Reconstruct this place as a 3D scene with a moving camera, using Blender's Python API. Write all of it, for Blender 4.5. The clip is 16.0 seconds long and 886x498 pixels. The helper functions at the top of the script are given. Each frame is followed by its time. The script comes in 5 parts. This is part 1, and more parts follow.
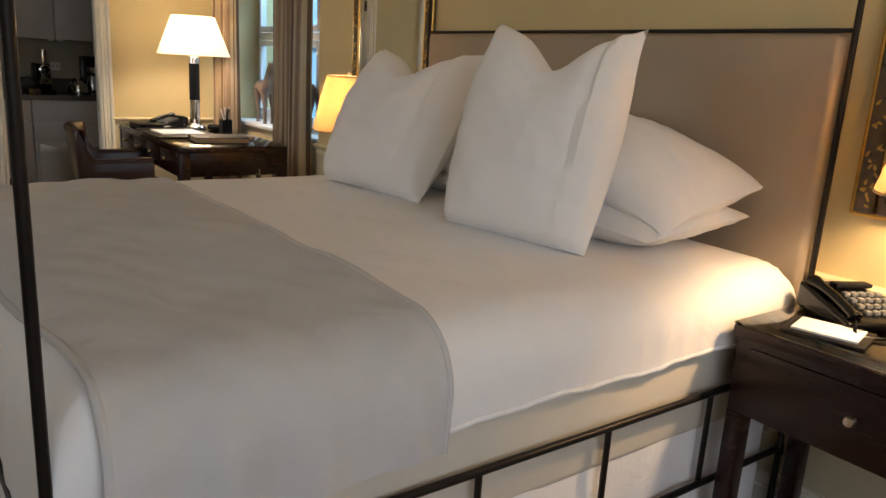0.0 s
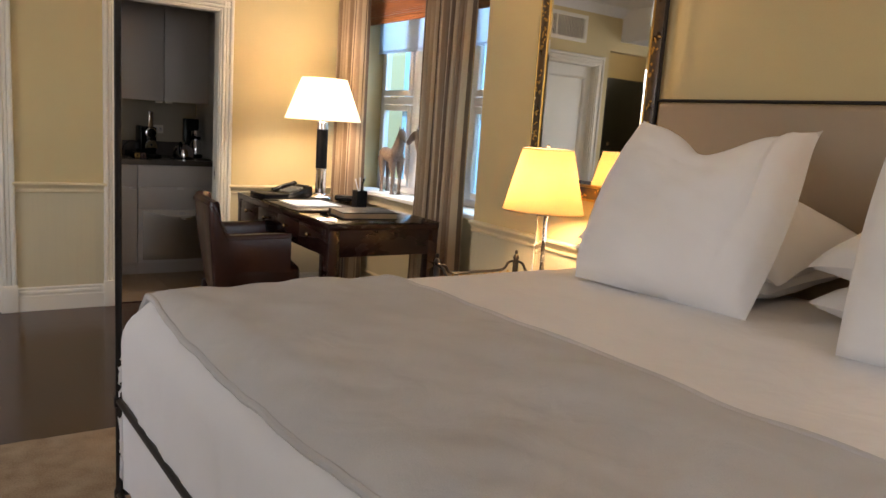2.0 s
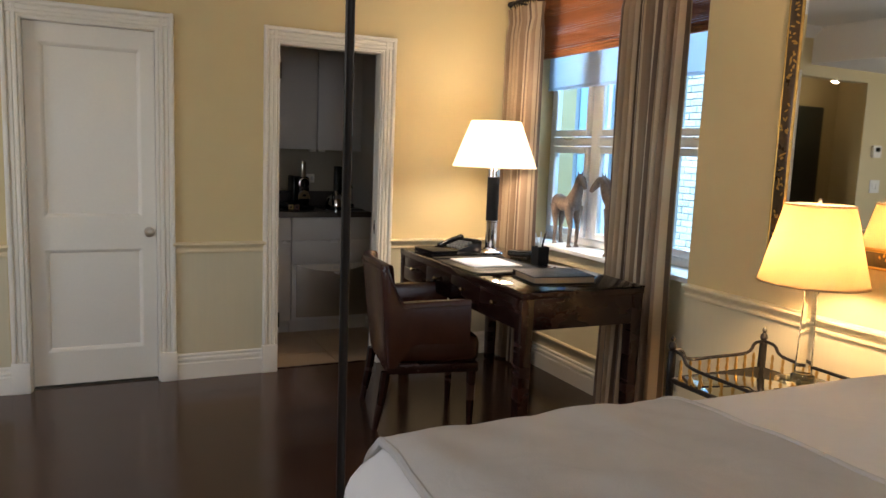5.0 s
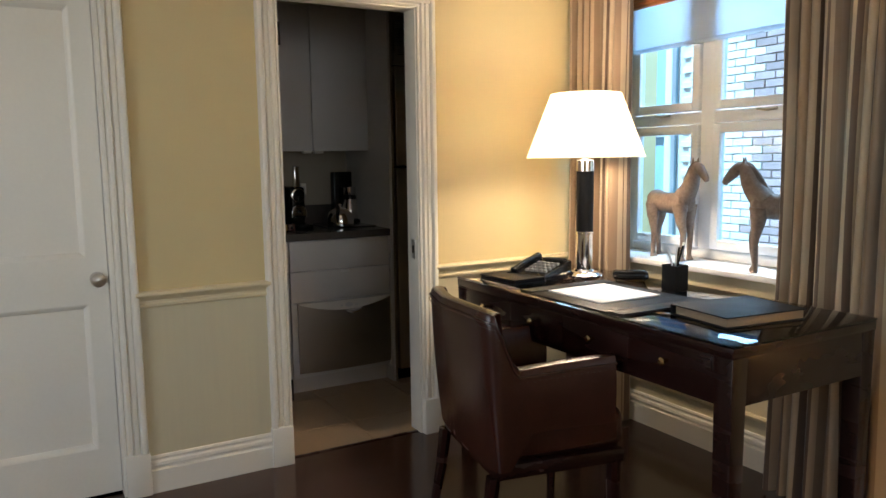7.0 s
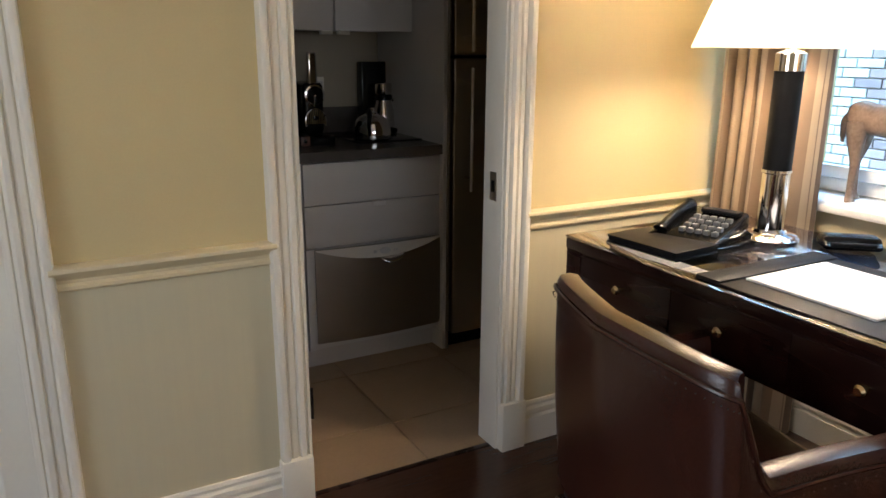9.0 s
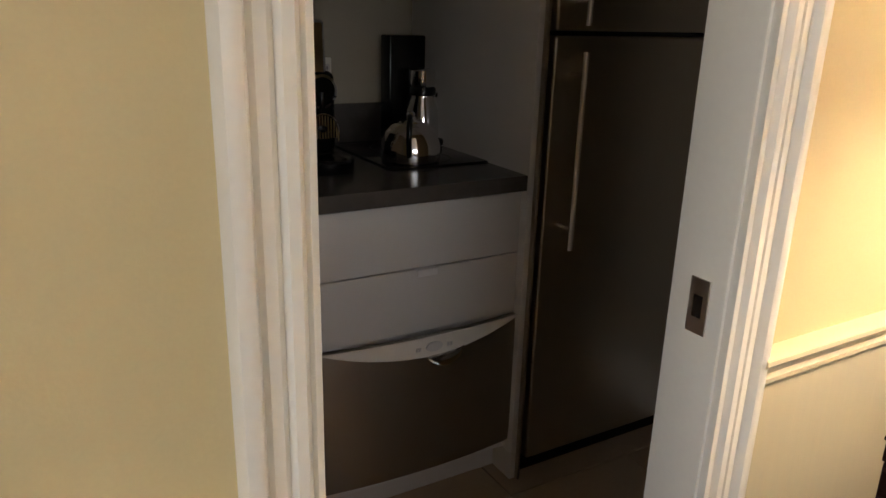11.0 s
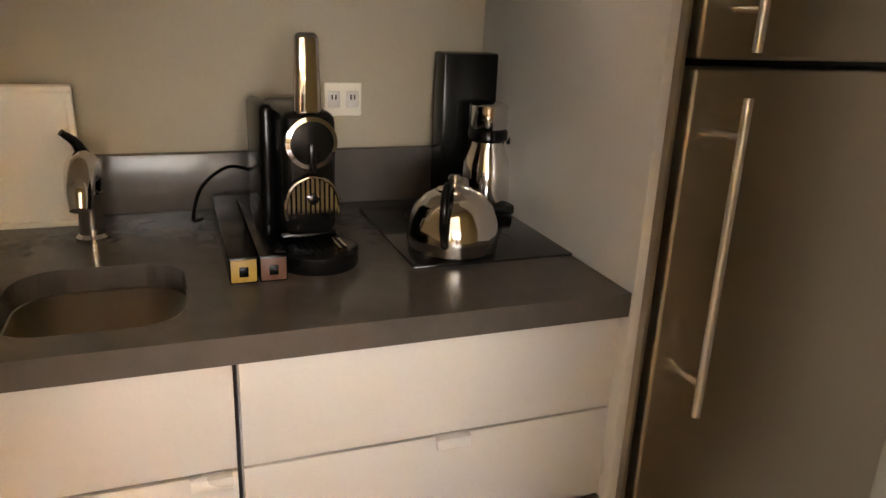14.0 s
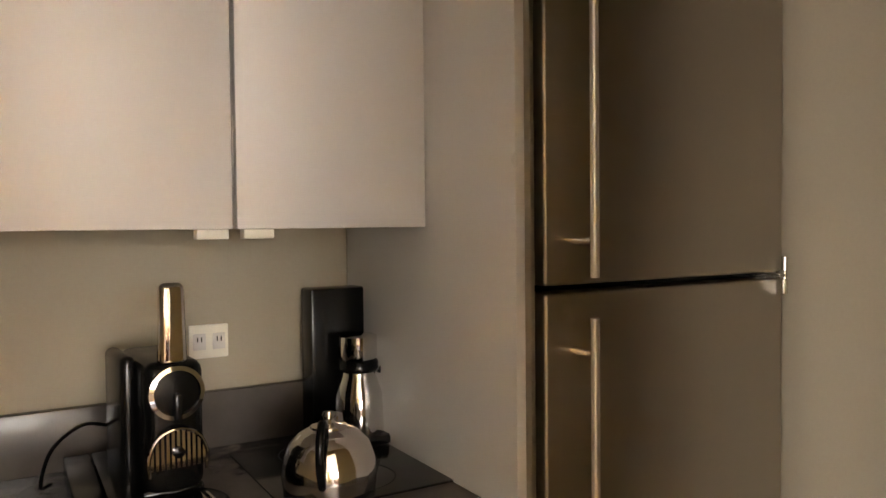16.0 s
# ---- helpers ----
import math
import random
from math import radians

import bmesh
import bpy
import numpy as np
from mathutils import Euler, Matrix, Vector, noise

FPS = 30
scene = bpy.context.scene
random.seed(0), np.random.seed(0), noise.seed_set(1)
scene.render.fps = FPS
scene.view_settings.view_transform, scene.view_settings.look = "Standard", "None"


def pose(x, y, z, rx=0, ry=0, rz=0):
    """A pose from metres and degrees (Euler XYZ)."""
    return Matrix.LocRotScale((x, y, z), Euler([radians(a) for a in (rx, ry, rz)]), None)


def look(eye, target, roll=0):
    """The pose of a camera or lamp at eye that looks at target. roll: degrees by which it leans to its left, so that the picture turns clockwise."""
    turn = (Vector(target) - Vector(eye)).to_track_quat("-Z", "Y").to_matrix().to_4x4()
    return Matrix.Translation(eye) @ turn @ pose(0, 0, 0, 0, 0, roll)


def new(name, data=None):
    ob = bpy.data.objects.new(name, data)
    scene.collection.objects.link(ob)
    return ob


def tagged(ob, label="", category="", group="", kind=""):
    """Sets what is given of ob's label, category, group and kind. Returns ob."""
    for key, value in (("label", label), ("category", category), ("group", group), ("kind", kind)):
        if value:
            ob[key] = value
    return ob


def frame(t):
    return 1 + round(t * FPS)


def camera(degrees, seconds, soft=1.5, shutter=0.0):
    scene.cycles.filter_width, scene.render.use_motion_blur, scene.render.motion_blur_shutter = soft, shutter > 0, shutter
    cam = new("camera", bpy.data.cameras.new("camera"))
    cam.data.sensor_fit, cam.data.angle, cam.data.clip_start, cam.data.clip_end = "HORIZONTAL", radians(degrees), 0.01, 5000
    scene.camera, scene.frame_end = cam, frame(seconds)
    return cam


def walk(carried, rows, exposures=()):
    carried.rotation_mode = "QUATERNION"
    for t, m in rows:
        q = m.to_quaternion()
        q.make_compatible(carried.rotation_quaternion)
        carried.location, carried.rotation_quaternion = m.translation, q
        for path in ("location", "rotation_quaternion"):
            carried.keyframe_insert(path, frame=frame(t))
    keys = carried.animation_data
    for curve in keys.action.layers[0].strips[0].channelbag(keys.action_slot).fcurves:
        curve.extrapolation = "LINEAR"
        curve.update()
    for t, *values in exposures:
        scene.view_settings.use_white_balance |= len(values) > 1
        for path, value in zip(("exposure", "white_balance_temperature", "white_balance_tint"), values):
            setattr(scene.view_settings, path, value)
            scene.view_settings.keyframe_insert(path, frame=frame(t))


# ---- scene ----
cam = camera(62.2, 16.0)
PATH = [
    (0, (0.28, 0.214, 1.329), (1.435, 1.774, 0.849), 3.4),
    (0.5, (0.19, 0.465, 1.315), (1.336, 2.016, 0.785), 2.9),
    (1, (0.109, 0.704, 1.292), (1.244, 2.255, 0.74), 3.1),
    (1.5, (0.06, 0.989, 1.307), (1.176, 2.569, 0.799), 3.7),
    (2, (-0.052, 1.146, 1.322), (1.054, 2.78, 0.994), 4.0),
    (2.5, (-0.194, 1.258, 1.419), (0.871, 2.94, 1.231), 1.5),
    (3, (-0.216, 1.329, 1.412), (0.77, 3.062, 1.254), 0.7),
    (3.5, (-0.222, 1.361, 1.412), (0.708, 3.12, 1.206), 0.4),
    (4, (-0.228, 1.39, 1.395), (0.687, 3.151, 1.145), 0.5),
    (4.5, (-0.209, 1.55, 1.374), (0.695, 3.313, 1.102), 1.0),
    (5, (-0.112, 1.851, 1.386), (0.726, 3.648, 1.125), 2.2),
    (5.2, (-0.105, 1.985, 1.375), (0.71, 3.792, 1.11), 2.1),
    (7.3, (-0.089, 3.469, 1.301), (0.944, 5.164, 1.058), -1.1),
    (7.5, (-0.028, 3.587, 1.299), (1.043, 5.255, 1.032), -0.6),
    (8, (0.087, 3.869, 1.323), (1.121, 5.541, 0.955), 1.3),
    (8.5, (0.162, 4.188, 1.328), (1.138, 5.866, 0.848), 0.6),
    (9, (0.259, 4.453, 1.302), (1.195, 6.14, 0.774), 0.4),
    (9.5, (0.394, 4.748, 1.32), (1.269, 6.456, 0.755), 1.7),
    (10, (0.438, 5.064, 1.303), (1.343, 6.744, 0.705), 1.3),
    (10.2, (0.465, 5.178, 1.314), (1.419, 6.83, 0.713), 0.8),
    (12.5, (0.908, 6.223, 1.282), (1.838, 7.762, 0.407), 5.4),
    (13, (0.982, 6.259, 1.26), (1.703, 7.774, 0.17), 5.5),
    (13.5, (0.992, 6.298, 1.265), (1.723, 7.829, 0.206), 5.5),
    (14, (1.075, 6.229, 1.333), (1.751, 8.002, 0.702), 2.4),
    (14.5, (1.069, 6.219, 1.376), (1.777, 8.074, 1.137), 1.3),
    (15, (1.066, 6.202, 1.407), (1.836, 8.045, 1.523), 0.1),
    (15.5, (1.067, 6.199, 1.401), (2.022, 7.939, 1.646), -0.7),
    (16, (1.065, 6.211, 1.366), (2.087, 7.929, 1.309), -0.6),
]
EXPOSURES = [(0, 0.45, 6900, 15), (1.0, 0.62, 6800, 15), (2.0, 0.92, 6900, 20), (3.0, 0.80, 6500, 17), (4.0, 0.78, 6600, 18), (7.3, 0.92, 6400, 13), (9.0, 1.08, 6400, 16), (10.2, 1.28, 6600, 17), (11.7, 2.0, 6900, 19), (12.3, 3.55, 7300, 20), (13.5, 3.65, 7500, 20), (14.5, 4.1, 8000, 21), (15.2, 4.15, 8000, 21), (16.0, 3.85, 7900, 21)]
walk(cam, [(t, look(eye, target, roll)) for t, eye, target, roll in PATH], EXPOSURES)

# ---- world and lights ----
world = bpy.data.worlds.new("world")
scene.world = world
world.use_nodes = True
wn = world.node_tree
sky = wn.nodes.new("ShaderNodeTexSky")
sky.sky_type, sky.sun_disc = "NISHITA", False
sky.sun_elevation, sky.sun_rotation = radians(54), radians(284)
wn.links.new(sky.outputs[0], wn.nodes["Background"].inputs[0])
wn.nodes["Background"].inputs[1].default_value = 0.15
sun = new("sun", bpy.data.lights.new("sun", "SUN"))
sun.data.energy, sun.data.angle, sun.data.color = 7.5, radians(0.6), (0.44, 0.72, 1.0)
sun.matrix_world = look((0, 9.5, 10), (6, 8, 1.5))


def area(name, m, sx, sy, watts, color):
    ob = new(name, bpy.data.lights.new(name, "AREA"))
    ob.data.shape, ob.data.size, ob.data.size_y, ob.data.energy, ob.data.color = "RECTANGLE", sx, sy, watts, color
    ob.matrix_world = m
    return ob


def bulb(name, p, watts, color=(1.0, 0.62, 0.28), r=0.03):
    ob = new(name, bpy.data.lights.new(name, "POINT"))
    ob.data.energy, ob.data.color, ob.data.shadow_soft_size = watts, color, r
    ob.location = p
    return ob


# daylight over the yard outside the desk window, and in assumed, unseen south and west windows
area("daylight_fill", look((3.7, 5.5, 3.2), (2.3, 5.2, 0.9)), 1.8, 1.2, 95, (0.46, 0.74, 1.0))
# south window is out of view, inferred from cool light on the bed
area("daylight_fill", look((0.10, -1.58, 1.60), (0.4, 3.0, 1.0)), 3.4, 1.4, 19, (0.86, 0.93, 1.0))
# made-up west window: this lamp adds fill for walls and kitchenette
area("daylight_fill", look((-2.58, 4.45, 1.50), (0.8, 5.2, 1.0)), 1.6, 1.2, 14, (0.88, 0.94, 1.0))
bulb("desk_lamp_bulb", (2.03, 5.77, 1.46), 19, (1.0, 0.80, 0.56), 0.10)
bulb("bedside_lamp_bulb", (2.13, 3.60, 1.12), 20, (1.0, 0.69, 0.37), 0.05)
bulb("bedside_lamp_bulb", (2.16, 0.83, 1.24), 24, (1.0, 0.72, 0.42), 0.05)
bulb("hall_downlight", (-2.75, 7.45, 2.35), 1.6, (1.0, 0.85, 0.62))

# ---- materials ----


def mat(name, color, rough=0.6, metal=0.0, vary=0.12, scale=3.0, fine=60.0, bump=0.15, stretch=(1, 1, 1), color2=None,
        rough_vary=0.1, spec=0.5, coat=0.0, rand=0.0, dist=0.002, crease=0.0):
    """A surface with variation at two scales and fine relief."""
    m = bpy.data.materials.new(name)
    m.use_nodes = True
    nt = m.node_tree
    N, L = nt.nodes, nt.links
    b = N["Principled BSDF"]
    geo = N.new("ShaderNodeNewGeometry")
    mp = N.new("ShaderNodeMapping")
    mp.inputs["Scale"].default_value = stretch
    L.new(geo.outputs["Position"], mp.inputs["Vector"])
    n1, n2 = N.new("ShaderNodeTexNoise"), N.new("ShaderNodeTexNoise")
    for n, s, d in ((n1, scale, 3.0), (n2, fine, 4.0)):
        n.inputs["Scale"].default_value, n.inputs["Detail"].default_value = s, d
        L.new(mp.outputs[0], n.inputs["Vector"])
    mixn = N.new("ShaderNodeMath")
    mixn.operation = "MULTIPLY_ADD"
    L.new(n1.outputs[0], mixn.inputs[0])
    mixn.inputs[1].default_value = 0.6
    half = N.new("ShaderNodeMath")
    half.operation = "MULTIPLY"
    L.new(n2.outputs[0], half.inputs[0])
    half.inputs[1].default_value = 0.4
    L.new(half.outputs[0], mixn.inputs[2])
    ramp = N.new("ShaderNodeMix")
    ramp.data_type = "RGBA"
    c2 = color2 or tuple(min(1, c * (1 + vary)) for c in color)
    c1 = color if color2 else tuple(c * (1 - vary) for c in color)
    ramp.inputs[6].default_value, ramp.inputs[7].default_value = (*c1, 1), (*c2, 1)
    st = N.new("ShaderNodeMapRange")
    st.inputs[1].default_value, st.inputs[2].default_value = 0.3, 0.7
    L.new(mixn.outputs[0], st.inputs[0])
    L.new(st.outputs[0], ramp.inputs[0])
    out = ramp.outputs[2]
    if rand:
        oi = N.new("ShaderNodeObjectInfo")
        hs = N.new("ShaderNodeHueSaturation")
        mr = N.new("ShaderNodeMapRange")
        mr.inputs[3].default_value, mr.inputs[4].default_value = 1 - rand, 1 + rand
        L.new(oi.outputs["Random"], mr.inputs[0])
        L.new(mr.outputs[0], hs.inputs["Value"])
        L.new(out, hs.inputs["Color"])
        out = hs.outputs[0]
    L.new(out, b.inputs["Base Color"])
    rr = N.new("ShaderNodeMapRange")
    rr.inputs[3].default_value, rr.inputs[4].default_value = max(0.02, rough - rough_vary), min(1, rough + rough_vary)
    L.new(n1.outputs[0], rr.inputs[0])
    L.new(rr.outputs[0], b.inputs["Roughness"])
    b.inputs["Metallic"].default_value = metal
    b.inputs["Specular IOR Level"].default_value = spec
    b.inputs["Coat Weight"].default_value = coat
    b.inputs["Coat Roughness"].default_value = 0.08
    if crease:
        n3 = N.new("ShaderNodeTexNoise")
        n3.inputs["Scale"].default_value, n3.inputs["Detail"].default_value, n3.inputs["Distortion"].default_value = 7.0, 3.0, 1.2
        L.new(mp.outputs[0], n3.inputs["Vector"])
        cb_ = N.new("ShaderNodeBump")
        cb_.inputs["Strength"].default_value, cb_.inputs["Distance"].default_value = 1.0, crease
        L.new(n3.outputs[0], cb_.inputs["Height"])
        L.new(cb_.outputs[0], b.inputs["Normal"])
    if bump:
        bp = N.new("ShaderNodeBump")
        bp.inputs["Strength"].default_value, bp.inputs["Distance"].default_value = bump, dist
        L.new(n2.outputs[0], bp.inputs["Height"])
        if crease:
            L.new(cb_.outputs[0], bp.inputs["Normal"])
        L.new(bp.outputs[0], b.inputs["Normal"])
    return m


def shade_cloth(name, color, glow):
    """Lampshade cloth that the bulb inside shines through."""
    m = mat(name, color, 0.8, vary=0.04, fine=300, bump=0.1)
    nt = m.node_tree
    tr = nt.nodes.new("ShaderNodeBsdfTranslucent")
    tr.inputs[0].default_value = (*glow, 1)
    mx = nt.nodes.new("ShaderNodeMixShader")
    mx.inputs[0].default_value = 0.72
    out = nt.nodes["Material Output"]
    nt.links.new(nt.nodes["Principled BSDF"].outputs[0], mx.inputs[1])
    nt.links.new(tr.outputs[0], mx.inputs[2])
    nt.links.new(mx.outputs[0], out.inputs[0])
    return m


def glassy(name, color=(1, 1, 1), rough=0.0, ior=1.45, thin=False):
    m = bpy.data.materials.new(name)
    m.use_nodes = True
    b = m.node_tree.nodes["Principled BSDF"]
    b.inputs["Base Color"].default_value = (*color, 1)
    b.inputs["Roughness"].default_value = rough
    b.inputs["Transmission Weight"].default_value = 1.0
    b.inputs["IOR"].default_value = ior
    return m


def striped(name, colors, width, axis_scale, rough=0.75, sheen=0.3):
    """Vertical woven stripes that follow the cloth's own folds, from its UV map."""
    m = mat(name, colors[0], rough, vary=0.05, fine=200, bump=0.15)
    nt = m.node_tree
    N, L = nt.nodes, nt.links
    uv = N.new("ShaderNodeUVMap")
    sep = N.new("ShaderNodeSeparateXYZ")
    L.new(uv.outputs[0], sep.inputs[0])
    mul = N.new("ShaderNodeMath")
    mul.operation = "MULTIPLY"
    mul.inputs[1].default_value = 1 / width
    L.new(sep.outputs[0], mul.inputs[0])
    fr = N.new("ShaderNodeMath")
    fr.operation = "FRACT"
    L.new(mul.outputs[0], fr.inputs[0])
    cr = N.new("ShaderNodeValToRGB")
    cr.color_ramp.interpolation = "CONSTANT"
    e = cr.color_ramp.elements
    e[0].position, e[0].color = 0, (*colors[0], 1)
    e[1].position, e[1].color = axis_scale[0], (*colors[1], 1)
    for p, c in zip(axis_scale[1:], colors[2:]):
        x = e.new(p)
        x.color = (*c, 1)
    L.new(fr.outputs[0], cr.inputs[0])
    b = N["Principled BSDF"]
    L.new(cr.outputs[0], b.inputs["Base Color"])
    b.inputs["Sheen Weight"].default_value = sheen
    tr = N.new("ShaderNodeBsdfTranslucent")
    L.new(cr.outputs[0], tr.inputs[0])
    mx = N.new("ShaderNodeMixShader")
    mx.inputs[0].default_value = 0.2
    L.new(b.outputs[0], mx.inputs[1])
    L.new(tr.outputs[0], mx.inputs[2])
    L.new(mx.outputs[0], N["Material Output"].inputs[0])
    return m


WALL = mat("yellow wall paint", (0.64, 0.515, 0.275), 0.62, vary=0.04, scale=1.2, fine=180, bump=0.12)
DADO = mat("pale green dado paint", (0.62, 0.55, 0.37), 0.6, vary=0.025, scale=6, fine=40, bump=0.06, stretch=(8, 8, 0.25))
TRIM = mat("cream gloss trim paint", (0.80, 0.76, 0.66), 0.35, vary=0.03, scale=2, fine=90, bump=0.06)
RAILP = mat("cream rail paint", (0.72, 0.61, 0.39), 0.4, vary=0.04, scale=2, fine=90, bump=0.06)
CEIL = mat("white ceiling paint", (0.80, 0.79, 0.76), 0.8, vary=0.03, scale=1, fine=120, bump=0.1)
FLOORW = mat("dark stained wood floor", (0.056, 0.025, 0.015), 0.17, vary=0.3, scale=2.2, fine=26, bump=0.06, stretch=(0.35, 3, 1), rough_vary=0.07)
RUGM = mat("tan mottled rug wool", (0.20, 0.125, 0.065), 0.95, scale=9, fine=160, bump=0.9, color2=(0.42, 0.32, 0.21), dist=0.006)
LINEN = mat("white bed linen", (0.89, 0.865, 0.845), 0.85, vary=0.02, scale=5, fine=500, bump=0.12, crease=0.005)
THROW = mat("pale grey wool throw", (0.60, 0.58, 0.56), 0.95, vary=0.06, scale=7, fine=420, bump=0.4, crease=0.006)
UPHOL = mat("taupe upholstery", (0.36, 0.28, 0.20), 0.55, vary=0.05, scale=2, fine=420, bump=0.2)
BASEC = mat("cream box spring cloth", (0.66, 0.60, 0.50), 0.8, vary=0.04, scale=3, fine=300, bump=0.2)
IRON = mat("dark bronze iron", (0.022, 0.018, 0.016), 0.40, metal=0.6, vary=0.2, scale=8, fine=120, bump=0.15)
DARKWOOD = mat("dark mahogany", (0.020, 0.0065, 0.005), 0.27, spec=0.35, vary=0.10, scale=5, fine=70, bump=0.05, stretch=(1, 0.25, 2), rough_vary=0.06)
CHROME = mat("polished chrome", (0.78, 0.76, 0.74), 0.08, metal=1.0, vary=0.03, bump=0.0, rough_vary=0.04)
SATIN = mat("satin chrome bar", (0.80, 0.78, 0.75), 0.38, metal=1.0, vary=0.02, bump=0.0, rough_vary=0.02)
NICKEL = mat("brushed nickel", (0.55, 0.50, 0.44), 0.3, metal=1.0, vary=0.05, bump=0.05)
BRASS = mat("aged brass", (0.62, 0.47, 0.26), 0.25, metal=1.0, vary=0.08, bump=0.03)
BLACK = mat("black plastic", (0.004, 0.004, 0.004), 0.22, spec=0.3, vary=0.2, scale=10, fine=200, bump=0.05)
LEATHERB = mat("black leather", (0.009, 0.009, 0.010), 0.48, spec=0.18, vary=0.25, scale=12, fine=260, bump=0.25)
LEATHER = mat("oxblood leather", (0.040, 0.012, 0.008), 0.26, vary=0.2, scale=7, fine=240, bump=0.22, rough_vary=0.03)
PAPER = mat("white paper", (0.82, 0.82, 0.82), 0.8, vary=0.02, bump=0.02)
GOLD = mat("aged gilt", (0.50, 0.30, 0.08), 0.35, metal=0.8, vary=0.3, scale=30, fine=200, bump=0.3)
LACQ = mat("black lacquer with worn gilt", (0.02, 0.012, 0.008), 0.3, scale=28, fine=60, bump=0.3, color2=(0.10, 0.055, 0.015))
MIRROR = mat("mirror silver", (0.86, 0.87, 0.85), 0.02, metal=1.0, vary=0.0, bump=0, rough_vary=0.0)
GLASS = glassy("clear glass")
# blue of the daylight outside is put into the pane colour
WGLASS = glassy("window glass tinted for blue daylight", (0.70, 0.90, 1.0))
CRYSTAL = glassy("crystal", (1.0, 0.98, 0.94), 0.03, 1.5)
SHADE_W = shade_cloth("white lampshade cloth", (0.85, 0.82, 0.76), (0.95, 0.90, 0.80))
SHADE_C = shade_cloth("cream lampshade cloth", (0.60, 0.53, 0.40), (0.46, 0.365, 0.235))
BAMBOO = mat("bamboo blind", (0.36, 0.13, 0.045), 0.6, vary=0.3, scale=6, fine=50, bump=0.3, stretch=(1, 1, 9))
ROLLER = shade_cloth("grey roller blind", (0.62, 0.64, 0.66), (0.60, 0.66, 0.72))
KEYG = mat("grey keys", (0.17, 0.172, 0.176), 0.5, vary=0.03, bump=0.05)
WINF = mat("white window frame paint", (0.74, 0.76, 0.78), 0.4, vary=0.04, scale=5, bump=0.06)
CURTAIN = striped("striped curtain silk", [(0.24, 0.155, 0.09), (0.40, 0.285, 0.175), (0.13, 0.08, 0.05), (0.46, 0.35, 0.23), (0.26, 0.175, 0.11)], 0.11, (0.22, 0.40, 0.55, 0.74))
CABW = mat("matt white cabinet laminate", (0.64, 0.61, 0.58), 0.42, vary=0.02, scale=2, fine=200, bump=0.04)
PANELG = mat("grey side panel laminate", (0.68, 0.67, 0.66), 0.30, vary=0.03, scale=2, fine=200, bump=0.04)
COUNTER = mat("dark grey quartz", (0.095, 0.083, 0.074), 0.24, spec=0.5, vary=0.12, scale=30, fine=400, bump=0.03, rough_vary=0.04)
STEEL = mat("brushed stainless steel", (0.42, 0.38, 0.325), 0.36, metal=1.0, vary=0.025, scale=3, fine=90, bump=0.0, stretch=(6, 6, 0.3), rough_vary=0.03)
PULLM = mat("pale pull aluminium", (0.76, 0.74, 0.72), 0.3, metal=0.2, vary=0.02, bump=0.02)
STRIPW = mat("pale satin plastic", (0.80, 0.77, 0.71), 0.3, vary=0.02, bump=0.02)
STEELW = mat("pale steel", (0.62, 0.58, 0.52), 0.40, metal=0.35, vary=0.05, scale=2, fine=90, bump=0.05)
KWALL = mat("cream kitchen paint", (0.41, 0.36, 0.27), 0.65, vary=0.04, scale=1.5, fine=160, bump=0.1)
TILEK = mat("beige floor tile", (0.38, 0.275, 0.175), 0.4, vary=0.10, scale=5, fine=80, bump=0.08, rand=0.05)
GROUT = mat("tan grout", (0.33, 0.245, 0.163), 0.9, vary=0.1, bump=0.3)
BRICKY = mat("pale yellow brick", (0.76, 0.72, 0.63), 0.85, vary=0.15, scale=9, fine=120, bump=0.5, rand=0.12)
BRICKR = mat("red brick", (0.46, 0.33, 0.30), 0.85, vary=0.2, scale=9, fine=120, bump=0.5, rand=0.25)
MORTAR = mat("pale mortar", (0.62, 0.60, 0.56), 0.95, vary=0.1, scale=8, bump=0.4)
STONE = mat("weathered brown wood carving", (0.095, 0.060, 0.044), 0.6, scale=14, fine=90, bump=0.5, color2=(0.25, 0.185, 0.145))
GREEND = mat("dark green door paint", (0.030, 0.036, 0.028), 0.4, vary=0.1, bump=0.05)
OUTG = mat("blue-grey outdoor paint", (0.30, 0.47, 0.56), 0.7, vary=0.1, bump=0.2)

# ---- building helpers ----


def thing(name, m=None, label="", category="", group="", kind=""):
    """An empty at the base of a thing that parents its parts."""
    ob = new(name)
    ob.empty_display_size = 0.05
    if m is not None:
        ob.matrix_world = m
    return tagged(ob, label, category, group, kind)


def mesh(name, bm, material, smooth=True):
    me = bpy.data.meshes.new(name)
    bm.normal_update()
    bm.to_mesh(me)
    bm.free()
    me.materials.append(material)
    if smooth:
        me.polygons.foreach_set("use_smooth", [True] * len(me.polygons))
        me.set_sharp_from_angle(angle=radians(38))
    return me


def part(name, bm, material, parent, label="", smooth=True):
    ob = new(name, mesh(name, bm, material, smooth))
    ob.parent = parent
    if label:
        tagged(ob, label)
    return ob


def solid(name, bm, material, label="", category="", group="", kind="", smooth=True):
    return tagged(new(name, mesh(name, bm, material, smooth)), label, category, group, kind)


def B(*boxes, bevel=0.0, seg=2):
    """A bmesh of boxes (x0, y0, z0, x1, y1, z1)."""
    bm = bmesh.new()
    for b in boxes:
        add_box(bm, *b, bevel=bevel, seg=seg)
    return bm


